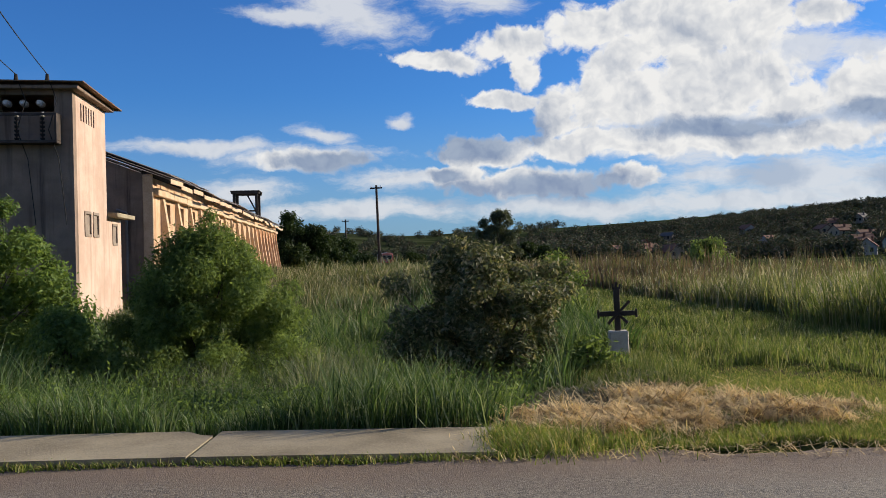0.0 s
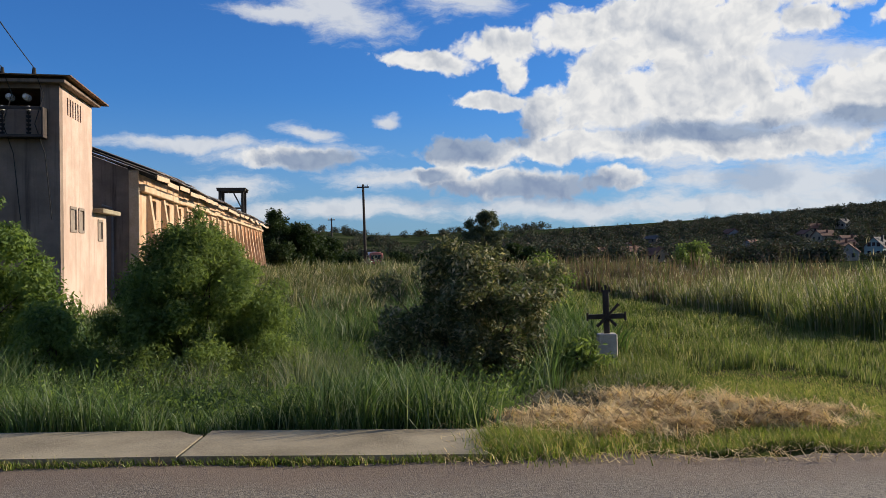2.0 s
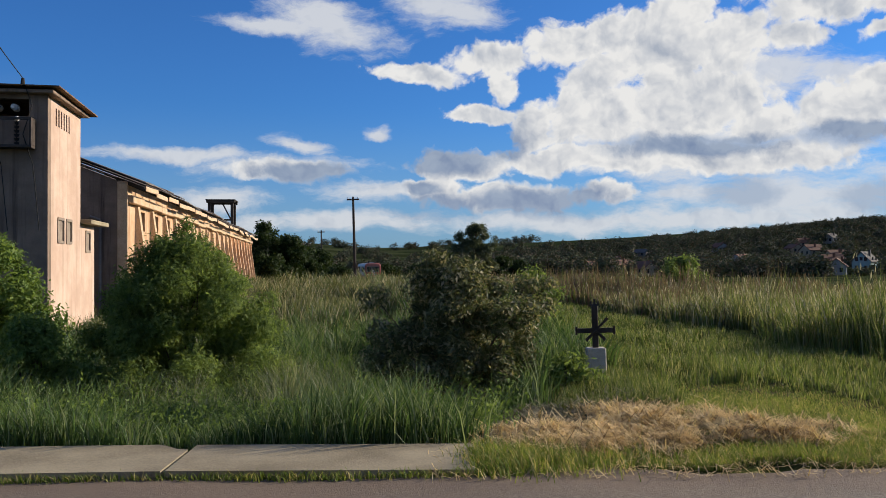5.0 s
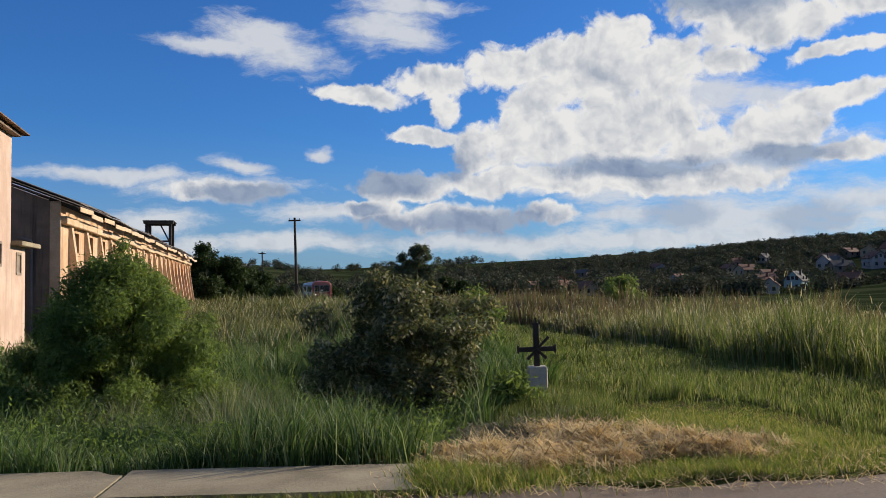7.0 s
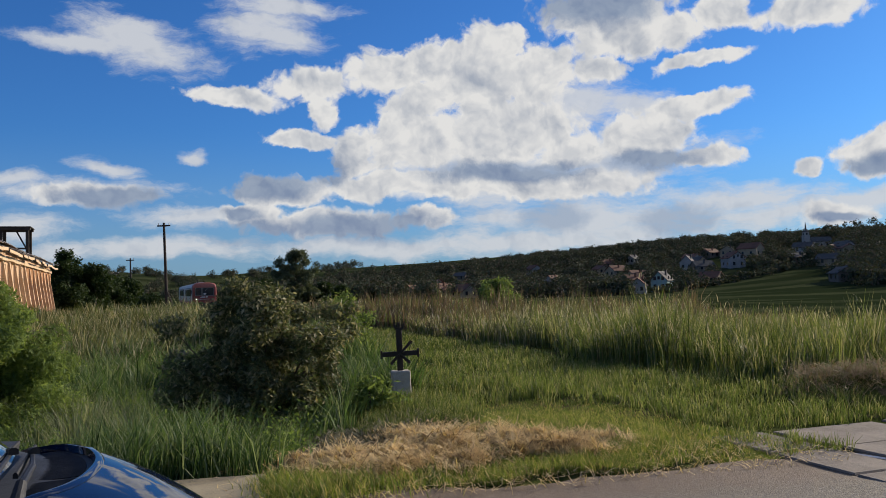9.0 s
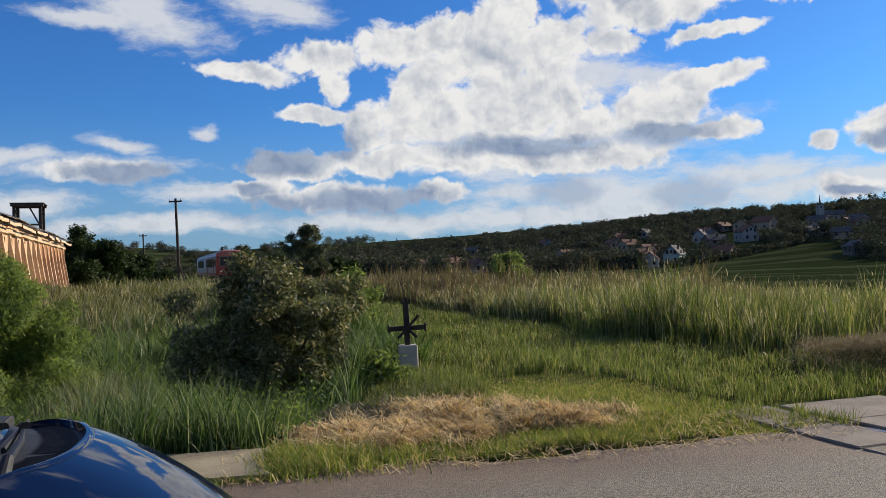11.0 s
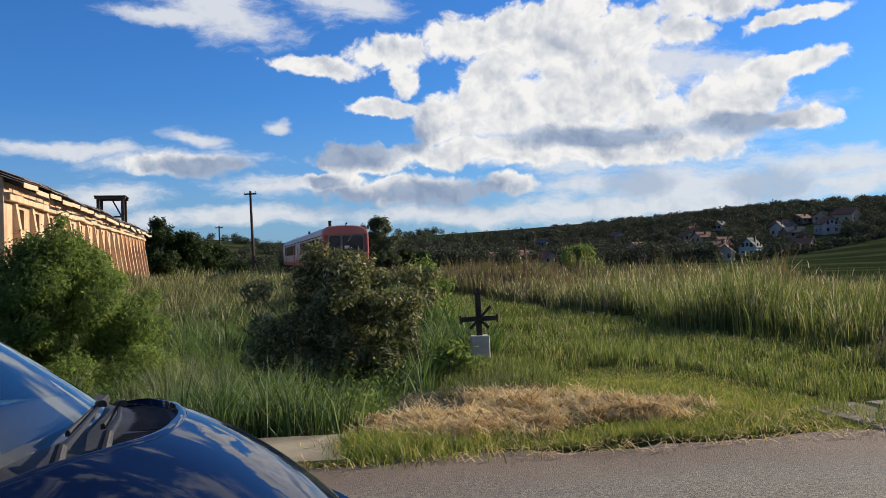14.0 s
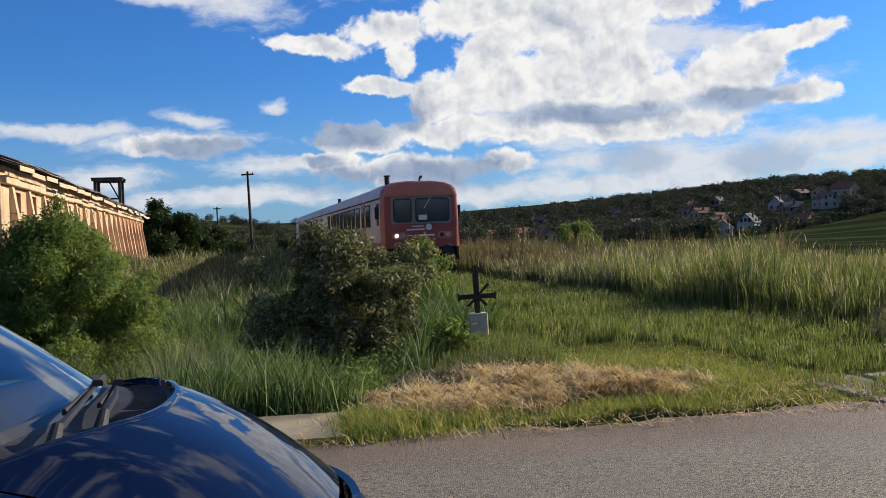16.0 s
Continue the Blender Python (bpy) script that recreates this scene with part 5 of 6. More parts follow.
x, y, a, tall, ln, d = tufts(17500, -36, 16, 7.6, 62, 1.35, lambda x, y: (y > 7.62) & (off_track(x, y) < -1.5) & ~mown(x, y) & ~((x > 2.9) & (y < 22)) & clear_of_cross(x, y), 15, 0.13, 3)
keep = (y > 7.58) & (off_track(x, y) < -1.3)
x, y, a, tall, ln, d = x[keep], y[keep], a[keep], tall[keep], ln[keep], d[keep]
h = tall * (1 - 0.5 * np.exp(-((x - 0.3) / 1.5) ** 2 - ((y - 10.6) / 1.6) ** 2)) * (0.20 + 0.85 * wave(x, y, 1.5, 0.6) * wave(x, y, 0.45, 1.0) + 0.16 * smooth01(y, 8, 12))
far = smooth01(d, 20, 36) * 0.8
lush = far < R.random(len(x))
wd = np.maximum(0.012, d * 0.0013) * R.uniform(0.5, 1.5, len(x))
lean = 0.18 + 0.72 * ln * R.random(len(x)) + 0.1 * R.random(len(x))
blades("lush_grass", x[lush], y[lush], h[lush], wd[lush], lean[lush], m_lush, label="lush green tall grass filling a damp hollow", seed=4, out=a[lush])
k = ~lush
blades("dry_meadow_grass", x[k], y[k], h[k] * 1.15, wd[k], lean[k] * 0.7, m_meadow, label="half-dry meadow grass beside the track", seed=5, out=a[k])

# big arching tussocks of pale grass that stand out of the hollow
x, y, a, tall, ln, d = tufts(420, -36, 9, 8.2, 30, 1.1, lambda x, y: (y > 8.0) & (off_track(x, y) < -4.4) & (wave(x, y, 0.8, 5.0) > 0.4) & ~((np.abs(x - 0.3) < 1.6) & (y < 13)), 70, 0.24, 201)
blades("tall_tussocks", x, y, (0.28 + 0.42 * wave(x, y, 0.6, 2.0)) * (0.6 + 0.5 * tall), np.maximum(0.008, d * 0.0009) * R.uniform(0.5, 1.3, len(x)), 0.15 + 0.75 * ln * R.random(len(x)), m_sedge, label="pale arching sedge tussocks in the hollow", seed=202, out=a)

# tall meadow right of the track
x, y, a, tall, ln, d = tufts(24000, -6, 52, 9.0, 58, 1.25, lambda x, y: (np.hypot(x, y) < np.interp(np.degrees(np.arctan2(x, y)), [-10, 5, 18, 30, 42], [58, 56, 48, 38, 27]) + 4 * np.sin(x * 0.8)) & (off_track(x, y) > 1.9 + 0.3 * np.sin(y * 1.1)) & (y > 8.9) & ~((x > 7.0) & (x < 10.4) & (y < 11.4)), 15, 0.14, 6)
h = tall * (0.36 + 0.85 * wave(x, y, 0.55, 2.0) * wave(x, y, 1.6, 0.7) + 0.2 * wave(x, y, 0.2))
far = smooth01(d, 20, 38) * (0.3 + 0.7 * wave(x, y, 0.16, 0.4))
dry = far > R.random(len(x))
wd = np.maximum(0.008, d * 0.0010) * R.uniform(0.5, 1.5, len(x))
lean = 0.08 + 0.5 * ln * R.random(len(x))
near = ~dry & (R.random(len(x)) > smooth01(d, 12, 26) * 0.75)
k = ~dry & ~near
blades("green_meadow_grass", x[near], y[near], h[near], wd[near], lean[near], m_verge, label="fresh green tall grass beyond the track", seed=71, out=a[near])
blades("meadow_grass", x[k], y[k], h[k], wd[k], lean[k], m_meadow, label="tall seeding meadow grass beyond the track", seed=7, out=a[k])
blades("dry_reeds", x[dry], y[dry], h[dry] * 1.2, wd[dry] * 0.9, lean[dry] * 0.6, m_reed, label="brown dry reeds standing in the meadow", seed=8, out=a[dry])
# pale seed heads on thin stalks
pick = (R.random(len(x)) < 0.11 * (0.1 + wave(x, y, 0.3, 1.5) * wave(x, y, 0.9, 0.5) * 1.6)) & (d > 11)
xs, ys, ds = x[pick], y[pick], d[pick]
hz = land(xs, ys) + h[pick] * 0.98
blades("seed_heads", xs, ys, R.uniform(0.10, 0.2, len(xs)), np.maximum(0.010, ds * 0.0008), R.uniform(0.2, 0.6, len(xs)), m_seed, base=hz - 0.06, label="pale feathery seed heads above the meadow", seed=9)

# half-high grass between cross and track, and on the track itself
x, y, a, tall, ln, d = tufts(15000, 8, 48, 7.7, 36, 1.2, lambda x, y: (off_track(x, y) < 1.6) & (((x > 2.6) & (off_track(x, y) < -0.9) & ~mown(x, y) & clear_of_cross(x, y)) | ((off_track(x, y) >= -0.9) & (y > 8.0))) & (y > 7.75), 13, 0.10, 12)
low = np.abs(off_track(x, y) - 0.3) < 1.2
h = np.where(low, 0.17, 0.10 + 0.42 * wave(x, y, 0.9) * wave(x, y, 2.6, 1.0) + 0.05 * wave(x, y, 0.3)) * tall
blades("verge_grass", x, y, h, np.maximum(0.006, d * 0.0008), 0.1 + 0.75 * ln * R.random(len(x)), m_verge, label="knee-high grass along the track", seed=13, out=a)
x, y, a, tall, ln, d = tufts(2600, 5, 17, 9.4, 12.8, 1.0, lambda x, y: ~clear_of_cross(x, y) & (y > 9.6), 12, 0.08, 60)
blades("cross_grass", x, y, 0.17 * tall, np.full(len(x), 0.008), 0.1 + 0.7 * ln * R.random(len(x)), m_verge, label="short rough grass round the cross", seed=61, out=a)

x, y, a, tall, ln, d = tufts(500, 30, 46, 8.0, 11.5, 1.0, lambda x, y: (np.abs(off_track(x, y) + 1.0) < 0.35) & (y > ROAD_EDGE + 0.1), 14, 0.09, 64)
blades("crossing_weeds", x, y, 0.14 * tall, np.full(len(x), 0.008), 0.15 + 0.7 * ln * R.random(len(x)), m_verge, label="weeds creeping over the crossing's edge", seed=65, out=a)

# mown strip by the road
x, y = scatter(260000, 1, 46, 6.6, 14.5, 1.0, lambda x, y: mown(x, y) & (y > ROAD_EDGE + 0.12 + 0.08 * np.sin(x * 5)) & (on_hay(x, y) < R.uniform(0.2, 1.15, len(x))), 14)
h = (0.04 + 0.08 * wave(x, y, 2.1) * wave(x, y, 0.8, 1)) * R.uniform(0.6, 1.4, len(x))
blades("mown_grass", x, y, h, R.uniform(0.005, 0.010, len(x)), R.uniform(0.2, 0.9, len(x)), m_lawn, label="short mown grass beside the road", seed=15)


def litter(name, x, y, lift, length, material, label, seed, wd=0.006):
    """Cut stalks that lie about in all directions on the ground."""
    r = np.random.default_rng(seed)
    n = len(x)
    a, t = r.uniform(0, 2 * np.pi, n), r.normal(0, 0.4, n)
    ln = length * r.uniform(0.4, 1.3, n)
    z = land(x, y) + lift * r.random(n)
    dx, dy, dz = np.cos(a) * ln / 2, np.sin(a) * ln / 2, np.sin(t) * ln / 2
    px, py = -np.sin(a) * wd / 2, np.cos(a) * wd / 2
    sag = np.abs(r.normal(0, 0.12, n)) * ln
    v = np.empty((n, 6, 3), dtype=np.float32)
    zz = np.maximum(z, land(x, y) + 0.004)
    v[:, 0] = np.stack((x - dx - px, y - dy - py, zz - dz), -1)
    v[:, 1] = np.stack((x - dx + px, y - dy + py, zz - dz), -1)
    v[:, 2] = np.stack((x - px, y - py, zz + sag), -1)
    v[:, 3] = np.stack((x + px, y + py, zz + sag), -1)
    v[:, 4] = np.stack((x + dx - px, y + dy - py, zz + dz), -1)
    v[:, 5] = np.stack((x + dx + px, y + dy + py, zz + dz), -1)
    i = np.arange(n)[:, None] * 6
    loops = np.concatenate((i + np.array([[0, 1, 3, 2]]), i + np.array([[2, 3, 5, 4]])), axis=1).ravel()
    return tagged(mesh_np(name, v.reshape(-1, 3), loops, np.full(2 * n, 4), material), label, "hay", kind="stuff")


LUMPS = np.stack((R.uniform(0.3, 4.1, 90), R.uniform(6.8, 10.0, 90), R.uniform(0.10, 0.26, 90), R.uniform(0.02, 0.12, 90)), -1)
LUMPS = LUMPS[on_hay(LUMPS[:, 0], LUMPS[:, 1]) > 0.3]


def hay_top(x, y):
    """Height of the loose hay above the ground: many small rounded heaps."""
    z = np.zeros_like(x)
    for lx, ly, lr, lh in LUMPS:
        z = np.maximum(z, lh * np.exp(-((x - lx) / lr) ** 2 - ((y - ly) / (lr * 0.8)) ** 2))
    return z


x, y = scatter(230000, -2, 34, 6.75, 11.2, 1.0, lambda x, y: on_hay(x, y) * (0.03 + 0.95 * wave(x, y, 2.6) * wave(x, y, 6.5, 1.0) + 3.2 * hay_top(x, y)) > R.uniform(0.08, 0.75, len(x)), 16)
x, y = x[:80000], y[:80000]
litter("cut_hay", x, y, hay_top(x, y) * 0.9 + 0.045, 0.26, m_hay, "tan cut hay strewn in loose heaps on the verge", 17, 0.0075)
x, y = scatter(9000, 0, 40, 6.3, 9.0, 1.0, lambda x, y: (y > 6.35) & (y < 7.6), 18)
litter("straw_bits", x[:1500], y[:1500], 0.03, 0.16, m_hay, "stray straws along the road's edge", 19)
x, y = scatter(30000, 32, 48, 9.5, 15.5, 1.0, lambda x, y: np.exp(-((x - 8.6) / 1.2) ** 2 - ((y - 9.9) / 1.0) ** 2) * (0.5 + wave(x, y, 2.2)) > R.uniform(0.15, 1, len(x)), 20)
litter("old_hay_heap", x, y, 0.05 + 0.25 * wave(x, y, 3.3), 0.35, m_oldhay, "dark old hay heap beside the track", 21)
x, y = scatter(22000, -4, 14, 8.2, 11.5, 1.0, lambda x, y: np.exp(-((x - 1.25) / 1.1) ** 2 - ((y - 9.7) / 0.75) ** 2) > R.uniform(0.1, 1, len(x)), 22)
litter("wilted_weeds", x, y, 0.16 * wave(x, y, 3.0), 0.3, m_wilted, "grey-green wilted weeds thrown below the cross", 23, 0.012)

# weeds in the joint between footway and road, and along its back
x = R.uniform(-6.5, 0.75, 5200)
y = ROAD_EDGE - 0.07 + R.normal(0, 0.035, 5200) - 0.02
keep = wave(x, y, 3.1) > R.uniform(0.1, 0.75, len(x))
x, y = x[keep], y[keep]
blades("footway_weeds", x, y, R.uniform(0.03, 0.10, len(x)), R.uniform(0.006, 0.012, len(x)), R.uniform(0.3, 0.95, len(x)), m_lawn, base=np.full(len(x), -0.01), label="small weeds along the footway's edge", seed=24)
x = np.abs(R.normal(0.0, 0.5, 4600)) + 0.42 + R.normal(0, 0.1, 4600)
y = R.normal(6.98, 0.24, 4600)
blades("corner_weeds", x, y, R.uniform(0.05, 0.17, len(x)), R.uniform(0.006, 0.011, len(x)), R.uniform(0.3, 0.9, len(x)), m_lawn, base=np.full(len(x), 0.0), label="grass tufts over the footway's end", seed=25)


# ---- bushes and trees ----
def leaf_cloud(name, centres, radii, count, size, slim, material, parent, seed, droop=0.2):
    """Many small folded leaves round clump centres; outer leaves thin out unevenly."""
    r = np.random.default_rng(seed)
    centres, radii = np.asarray(centres, dtype=float), np.asarray(radii, dtype=float)
    wgt = radii ** 2.0
    k = r.choice(len(centres), count, p=wgt / wgt.sum())
    dirs = r.normal(size=(count, 3))
    dirs /= np.linalg.norm(dirs, axis=1)[:, None]
    rad = radii[k] * np.clip(r.normal(0.82, 0.22, count), 0.1, 1.35)
    p = centres[k] + dirs * rad[:, None] * np.array([1, 1, 0.85])
    nrm = dirs * 0.6 + r.normal(size=(count, 3)) * 0.55 + np.array([0, 0, 0.5])
    nrm /= np.linalg.norm(nrm, axis=1)[:, None]
    t = np.cross(nrm, r.normal(size=(count, 3)))
    t /= np.linalg.norm(t, axis=1)[:, None]
    t[:, 2] -= droop
    b2 = np.cross(nrm, t)
    s = size * r.uniform(0.55, 1.35, count)[:, None]
    fold = nrm * s * 0.12
    v = np.empty((count, 4, 3), dtype=np.float32)
    v[:, 0], v[:, 2] = p - t * s, p + t * s
    v[:, 1], v[:, 3] = p + b2 * s * slim + fold, p - b2 * s * slim + fold
    i = np.arange(count)[:, None] * 4
    loops = np.concatenate((i + np.array([[0, 1, 2]]), i + np.array([[0, 2, 3]])), axis=1).ravel()
    ob = mesh_np(name, v.reshape(-1, 3), loops, np.full(2 * count, 3), material)
    ob.parent = parent
    return ob


def crown_clumps(n, rx, ry, z0, z1, seed, lump=0.42, belly=0.45):
    """Clump centres and sizes that fill an uneven crown."""
    r = random.Random(seed)
    cs, rs = [], []
    for i in range(n):
        q = r.random() ** (1.5 if belly < 0.25 else 1.0)
        z = z0 + (z1 - z0) * q
        wide = math.sqrt(max(0.05, 1 - ((q - belly) / (1.02 - belly if q > belly else belly + 0.25)) ** 2))
        a, d = r.uniform(0, 2 * math.pi), math.sqrt(r.random()) * wide * r.uniform(0.7, 1.22)
        cs.append((rx * d * math.cos(a), ry * d * math.sin(a), z))
        rs.append(lump * r.uniform(0.55, 1.2))
    return cs, rs


m_bark = plain("grey_brown_bark", (0.035, 0.026, 0.019), (0.11, 0.085, 0.062), 3.0, 0.9, 0, 0.7, 30.0)
m_elder = leafy("elder_leaves", (0.050, 0.090, 0.024), (0.230, 0.320, 0.090), None, 0.48, 0.45, 0.5)
m_willow = leafy("willow_leaves", (0.060, 0.100, 0.028), (0.250, 0.330, 0.105), None, 0.52, 0.5, 0.5)
m_dark = leafy("dark_dogwood_leaves", (0.040, 0.053, 0.025), (0.163, 0.186, 0.090), (0.310, 0.287, 0.178), 0.35, 0.5, 0.7)
m_tree = leafy("tree_leaves", (0.014, 0.028, 0.008), (0.045, 0.07, 0.02), None, 0.3, 0.5, 0.3)
m_grey = leafy("grey_green_leaves", (0.045, 0.058, 0.032), (0.12, 0.14, 0.085), None, 0.35, 0.5, 0.3)
m_wood = leafy("woodland_leaves", (0.030, 0.042, 0.026), (0.090, 0.102, 0.060), (0.120, 0.100, 0.074), 0.1, 0.95, 0.02, 0.12)


def stems(name, tips, root, r0, parent, seed):
    """Bent limbs that taper from the root to each tip."""
    r = random.Random(seed)
    for tip in tips:
        bm = bmesh.new()
        a, e = Vector(root) + Vector((r.uniform(-1, 1), r.uniform(-1, 1), 0)) * r0 * 2, Vector(tip)
        mid = a.lerp(e, 0.5) + Vector((r.uniform(-0.1, 0.1), r.uniform(-0.1, 0.1), 0.12)) * (e - a).length * 0.6
        tube(bm, a, mid, r0, r0 * 0.6, 6)
        tube(bm, mid, e, r0 * 0.6, r0 * 0.15, 6)
        part(name, bm, m_bark, parent)


def bush(x, y, rx, ry, height, leaves, size, slim, material, label, seed, clumps=60, lump=0.42, low=0.15, name="bush", belly=0.42, extra=()):
    z = ground_z(x, y)
    o = thing(name, label, "bush", pose(x, y, z))
    cs, rs = crown_clumps(clumps, rx - lump * 0.5, ry - lump * 0.5, low + lump * 0.3, height - lump * 0.6, seed, lump, belly)
    for ex, ey, ez, er in extra:
        cs.append((ex, ey, ez))
        rs.append(er)
    leaf_cloud("foliage", cs, rs, leaves, size, slim, material, o, seed)
    stems("stem", cs[:9] + cs[-len(extra):][:5], (0, 0, -0.1), 0.022, o, seed)
    return o


def tree(x, y, rx, height, leaves, size, material, label, seed, clumps=50, lump=0.9, low=None, slim=0.5, belly=0.45, name="tree", group=""):
    z = ground_z(x, y)
    o = thing(name, label, "tree", pose(x, y, z), group)
    low = height * 0.2 if low is None else low
    cs, rs = crown_clumps(clumps, rx - lump * 0.4, rx - lump * 0.4, low + lump * 0.4, height - lump * 0.5, seed, lump, belly)
    leaf_cloud("crown", cs, rs, leaves, size, slim, material, o, seed, 0.1)
    part("trunk", tubes(((0, 0, -0.5), (0.1, 0.05, height * 0.45), height * 0.022, height * 0.014), ((0.1, 0.05, height * 0.45), (0.05, 0, height * 0.85), height * 0.014, height * 0.004)), m_bark, o)
    stems("limb", cs[:16], (0.05, 0, height * 0.3), height * 0.009, o, seed)
    return o


wx, wy = scatter(900, -34, 6, 8.0, 26, 1.3, lambda x, y: (y > 8.0) & (off_track(x, y) < -4.2) & (wave(x, y, 0.7, 3.0) > 0.42), 90)
wc = np.stack((wx, wy, land(wx, wy) + R.uniform(0.12, 0.45, len(wx))), -1)
tagged(leaf_cloud("broadleaf_weeds", wc, R.uniform(0.12, 0.3, len(wx)), 36000, 0.027, 0.36, m_elder, None, 91), "leafy nettles and weeds among the tall grass", "weeds", kind="stuff")
bush(-9.35, 16.6, 1.9, 1.8, 3.65, 70000, 0.056, 0.42, m_elder, "tall dense green elder bush", 31, 130, 0.34, -0.2, belly=0.2, extra=((1.2, -0.2, 2.4, 0.4), (1.7, -0.2, 1.7, 0.45), (2.1, -0.3, 1.1, 0.5)))
bush(-6.6, 14.6, 1.3, 1.0, 1.35, 14000, 0.045, 0.42, m_elder, "low green bush between two taller bushes", 32, 46, 0.34, -0.2, belly=0.1)
bush(-4.25, 15.2, 1.75, 1.6, 2.75, 130000, 0.044, 0.30, m_willow, "broad bright green willow bush", 33, 210, 0.30, -0.3, belly=0.06, extra=((0.0, 0, 2.75, 0.2), (0.25, 0, 2.6, 0.24), (-0.35, 0.1, 2.6, 0.2), (0.5, 0.1, 2.35, 0.24), (-0.6, 0, 2.2, 0.22), (0.9, 0, 1.9, 0.26), (-1.0, 0, 1.7, 0.26), (0.1, 0, 2.95, 0.14), (1.3, -0.3, 1.2, 0.3), (-1.4, -0.4, 1.0, 0.3), (1.55, -0.6, 0.6, 0.3), (0.6, -1.2, 0.5, 0.35), (-0.4, -1.3, 0.5, 0.35), (-1.2, -1.1, 0.4, 0.35), (1.2, -0.9, 0.25, 0.4), (1.7, -0.2, 0.3, 0.38), (0.1, -1.6, 0.2, 0.4), (-1.7, -0.6, 0.3, 0.4), (0.7, -1.5, 0.15, 0.36)))
bush(0.42, 12.0, 1.15, 1.0, 2.1, 36000, 0.038, 0.40, m_dark, "dark brownish-leaved dogwood bush", 34, 105, 0.21, 0.05, belly=0.5, extra=((1.25, 0.1, 1.45, 0.24), (1.05, 0.0, 1.75, 0.2), (0.95, 0.1, 1.2, 0.26), (-1.1, 0, 1.6, 0.22), (1.38, 0.1, 1.75, 0.14), (-0.25, 0, 2.1, 0.2)))
bush(2.6, 18.6, 0.55, 0.5, 1.55, 2600, 0.05, 0.35, m_willow, "small light green bush in the grass", 35, 18, 0.25, 0.2)
bush(1.95, 11.3, 0.42, 0.35, 0.5, 900, 0.06, 0.25, m_willow, "leafy weeds at the foot of the cross", 36, 12, 0.16, 0.0, name="weed_clump")
bush(-3.2, 11.2, 0.7, 0.5, 0.55, 2200, 0.05, 0.3, m_willow, "patch of leafy nettles in the hollow", 37, 16, 0.2, 0.0, name="nettle_patch")
bush(-5.6, 10.4, 1.0, 0.6, 0.65, 3600, 0.05, 0.3, m_elder, "patch of dark leafy weeds behind the footway", 38, 22, 0.24, 0.0, name="nettle_patch")
x0, y0 = polar(17.4, 92)
bush(x0, y0, 2.9, 2.5, 3.3, 7000, 0.17, 0.45, m_willow, "round bright green bush in the open meadow", 39, 40, 0.8, 0.0)

for a, r, rx, h, s in ((-10.25, 96, 2.0, 6.9, 41), (-9.2, 99, 1.6, 5.2, 42), (-8.55, 97, 2.0, 5.6, 43), (-7.6, 104, 2.3, 4.4, 44), (-6.8, 112, 1.9, 4.6, 45), (-11.1, 100, 1.6, 5.0, 46), (-9.8, 94, 2.2, 3.0, 47)):
    tx, ty = polar(a, r)
    tree(tx, ty, rx, h, 6500, 0.16, m_tree, "dark green tree at the end of the warehouse", s, 44, 0.75, 0.3, group="trees behind the warehouse")
tx, ty = polar(3.85, 170)
tree(tx, ty, 4.4, 12.0, 11000, 0.24, m_grey, "airy grey-green poplar standing above the bushes", 51, 80, 0.9, 0.5, belly=0.4)
for a, r, rx, h, s in ((1.7, 175, 2.8, 6.2, 52), (2.6, 180, 2.6, 5.0, 53), (5.6, 180, 3.0, 5.2, 54), (6.8, 190, 3.2, 5.0, 55), (-2.0, 190, 2.6, 3.6, 56), (-5.4, 200, 3.0, 4.0, 57), (0.2, 210, 3.5, 4.4, 58)):
    tx, ty = polar(a, r)
    tree(tx, ty, rx, h, 3200, 0.3, m_tree, "dark hedgerow tree at the field's far edge", s, 26, 1.1, 0.0, group="hedgerow trees")


def woods(name, spots, label, seed):
    """Far crowns packed together: clumps of leaf tufts over each spot."""
    r = random.Random(seed)
    cs, rs = [], []
    for x, y, h, wdt in spots:
        z = ground_z(x, y)
        for k in range(7):
            q = r.random()
            cs.append((x + r.uniform(-1, 1) * wdt * 0.6 * (1 - 0.6 * q), y + r.uniform(-1, 1) * wdt * 0.6, z + h * (0.15 + 0.72 * q)))
            rs.append(wdt * r.uniform(0.28, 0.5))
    ob = leaf_cloud(name, cs, rs, len(cs) * 38, 0.52, 0.6, m_wood, None, seed, 0.0)
    return tagged(ob, label, "woods", kind="stuff")


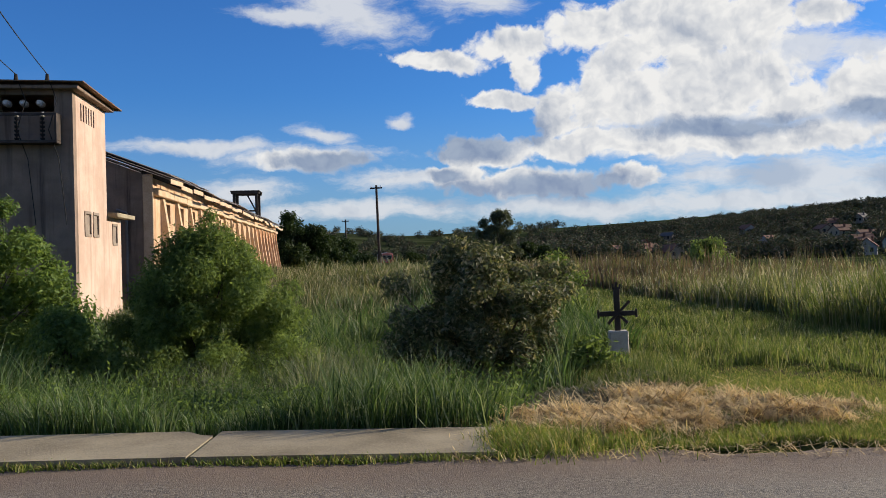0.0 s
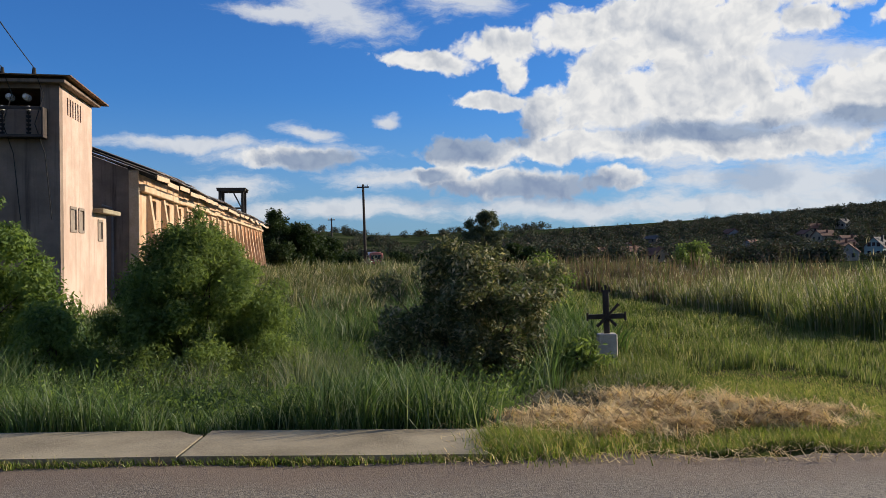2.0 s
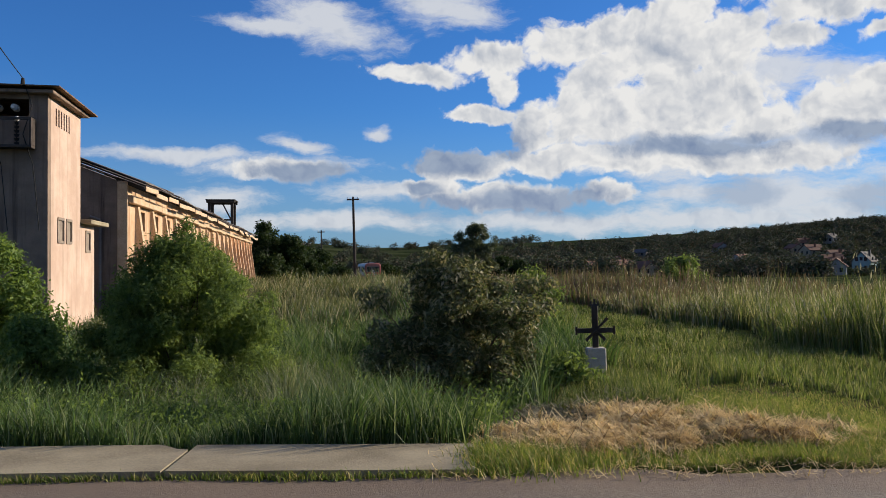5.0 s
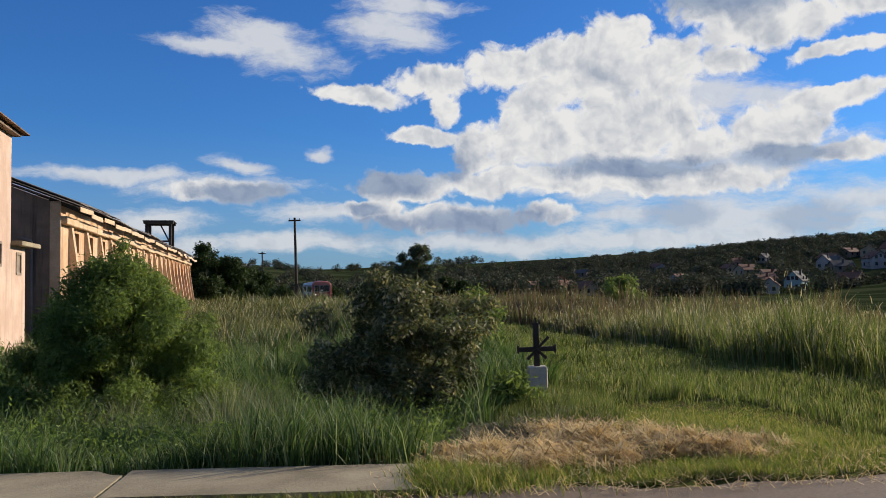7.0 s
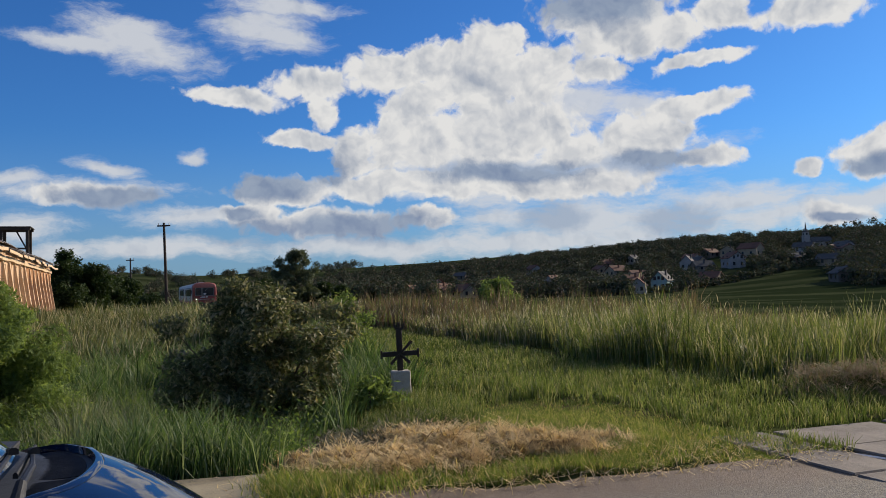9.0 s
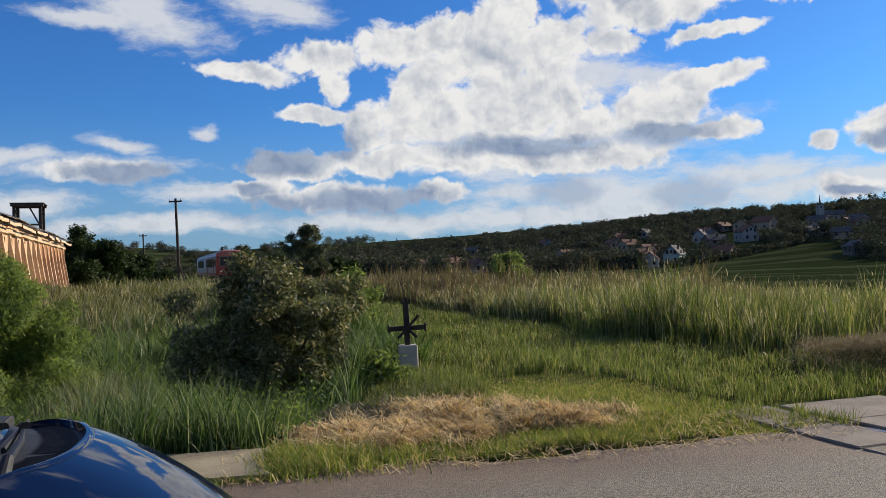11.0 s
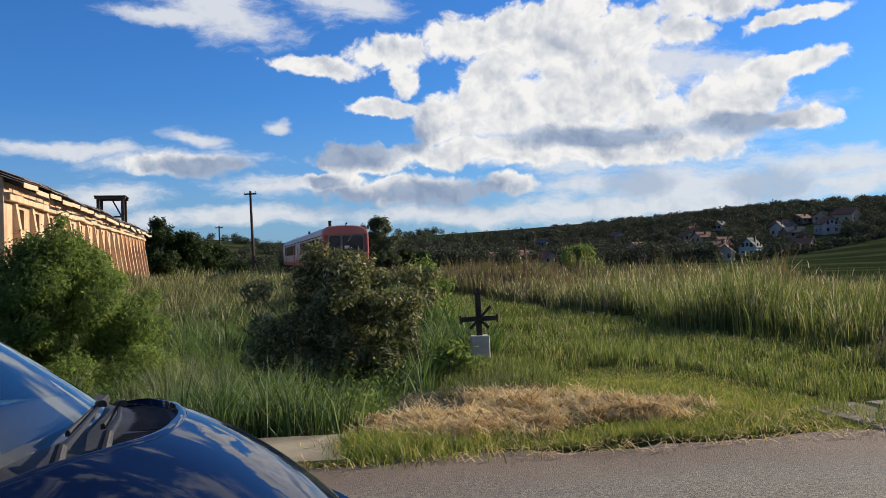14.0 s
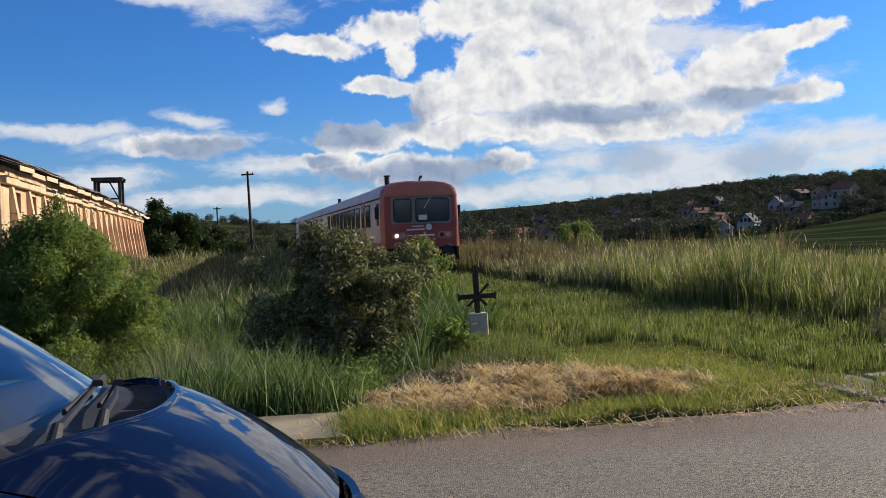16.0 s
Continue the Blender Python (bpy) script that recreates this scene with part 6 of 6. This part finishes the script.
rw = random.Random(77)
HOUSES = [(28.15, 300, 1.3), (32.6, 380, 1.2), (33.7, 440, 1.0), (29.8, 390, 0.7), (39.0, 420, 1.0), (37.1, 470, 1.6)] + LOW_HOUSES
spots = []
while len(spots) < 2100:
    a, r = rw.uniform(3.0, 48.0), rw.uniform(262, 635)
    dense = 0.5 + 0.5 * math.sin(a * 0.55 + 0.8 * math.sin(r * 0.02)) * math.cos(r * 0.031 + a * 0.2)
    top = float(np.interp(a, [3, 10, 20, 27, 33, 40, 48], [480, 540, 610, 630, 620, 600, 600]))
    meadow_gap = 27.0 < a < 38.0 and r < 262 + (a - 27) * 10
    hides = any(abs(a - ha) < hw and hr - 60 < r < hr + 6 for ha, hr, hw in HOUSES)
    if r > top or hides or meadow_gap or rw.random() > 0.35 + dense * 0.65:
        continue
    wdt = rw.uniform(3.0, 6.5)
    spots.append((*polar(a, r), rw.uniform(3.0, 6.5) * (1.0 if r < 540 else 0.55), wdt))
woods("wooded_slope", spots, "dark woods and gardens covering the village slope", 78)
spots = []
for k in range(150):
    a, r = rw.uniform(-13.0, 8.0), rw.uniform(330, 760)
    spots.append((*polar(a, r), rw.uniform(3, 6), rw.uniform(4, 8)))
for k in range(70):
    a = 27.5 + 12.5 * k / 70
    spots.append((*polar(a, 268 + (a - 27) * 9 + rw.uniform(-4, 4)), rw.uniform(2.0, 3.6), rw.uniform(1.6, 2.6)))
for k in range(16):
    a = rw.uniform(37.8, 42.5)
    spots.append((*polar(a, rw.uniform(520, 600)), rw.uniform(4, 9), rw.uniform(3, 6)))
woods("far_hedges", spots, "dark hedges and lone trees on the far downs", 79)


# ---- what moves ----
def motions():
    def at(y):
        x = TRACK_X - TRACK_LEAN * y
        return pose(x, y, ground_z(x, y) + 0.0, 0, 0, TRACK_YAW)

    walk(train, [(0.5 * k, at(30.9 + 11.0 * (16 - 0.5 * k))) for k in range(0, 33)])
    fx, fy, fr = CAR_AT
    walk(car, [(t, pose(fx - back, fy, 0, 0, 0, fr)) for t, back in ((0.0, 21.6), (3.6, 11.5), (7.2, 1.48), (7.3, 1.2), (7.5, 0.66), (7.7, 0.24), (8.0, 0.03), (8.3, 0.0), (12.0, 0.0), (16.0, 0.0))])


motions()
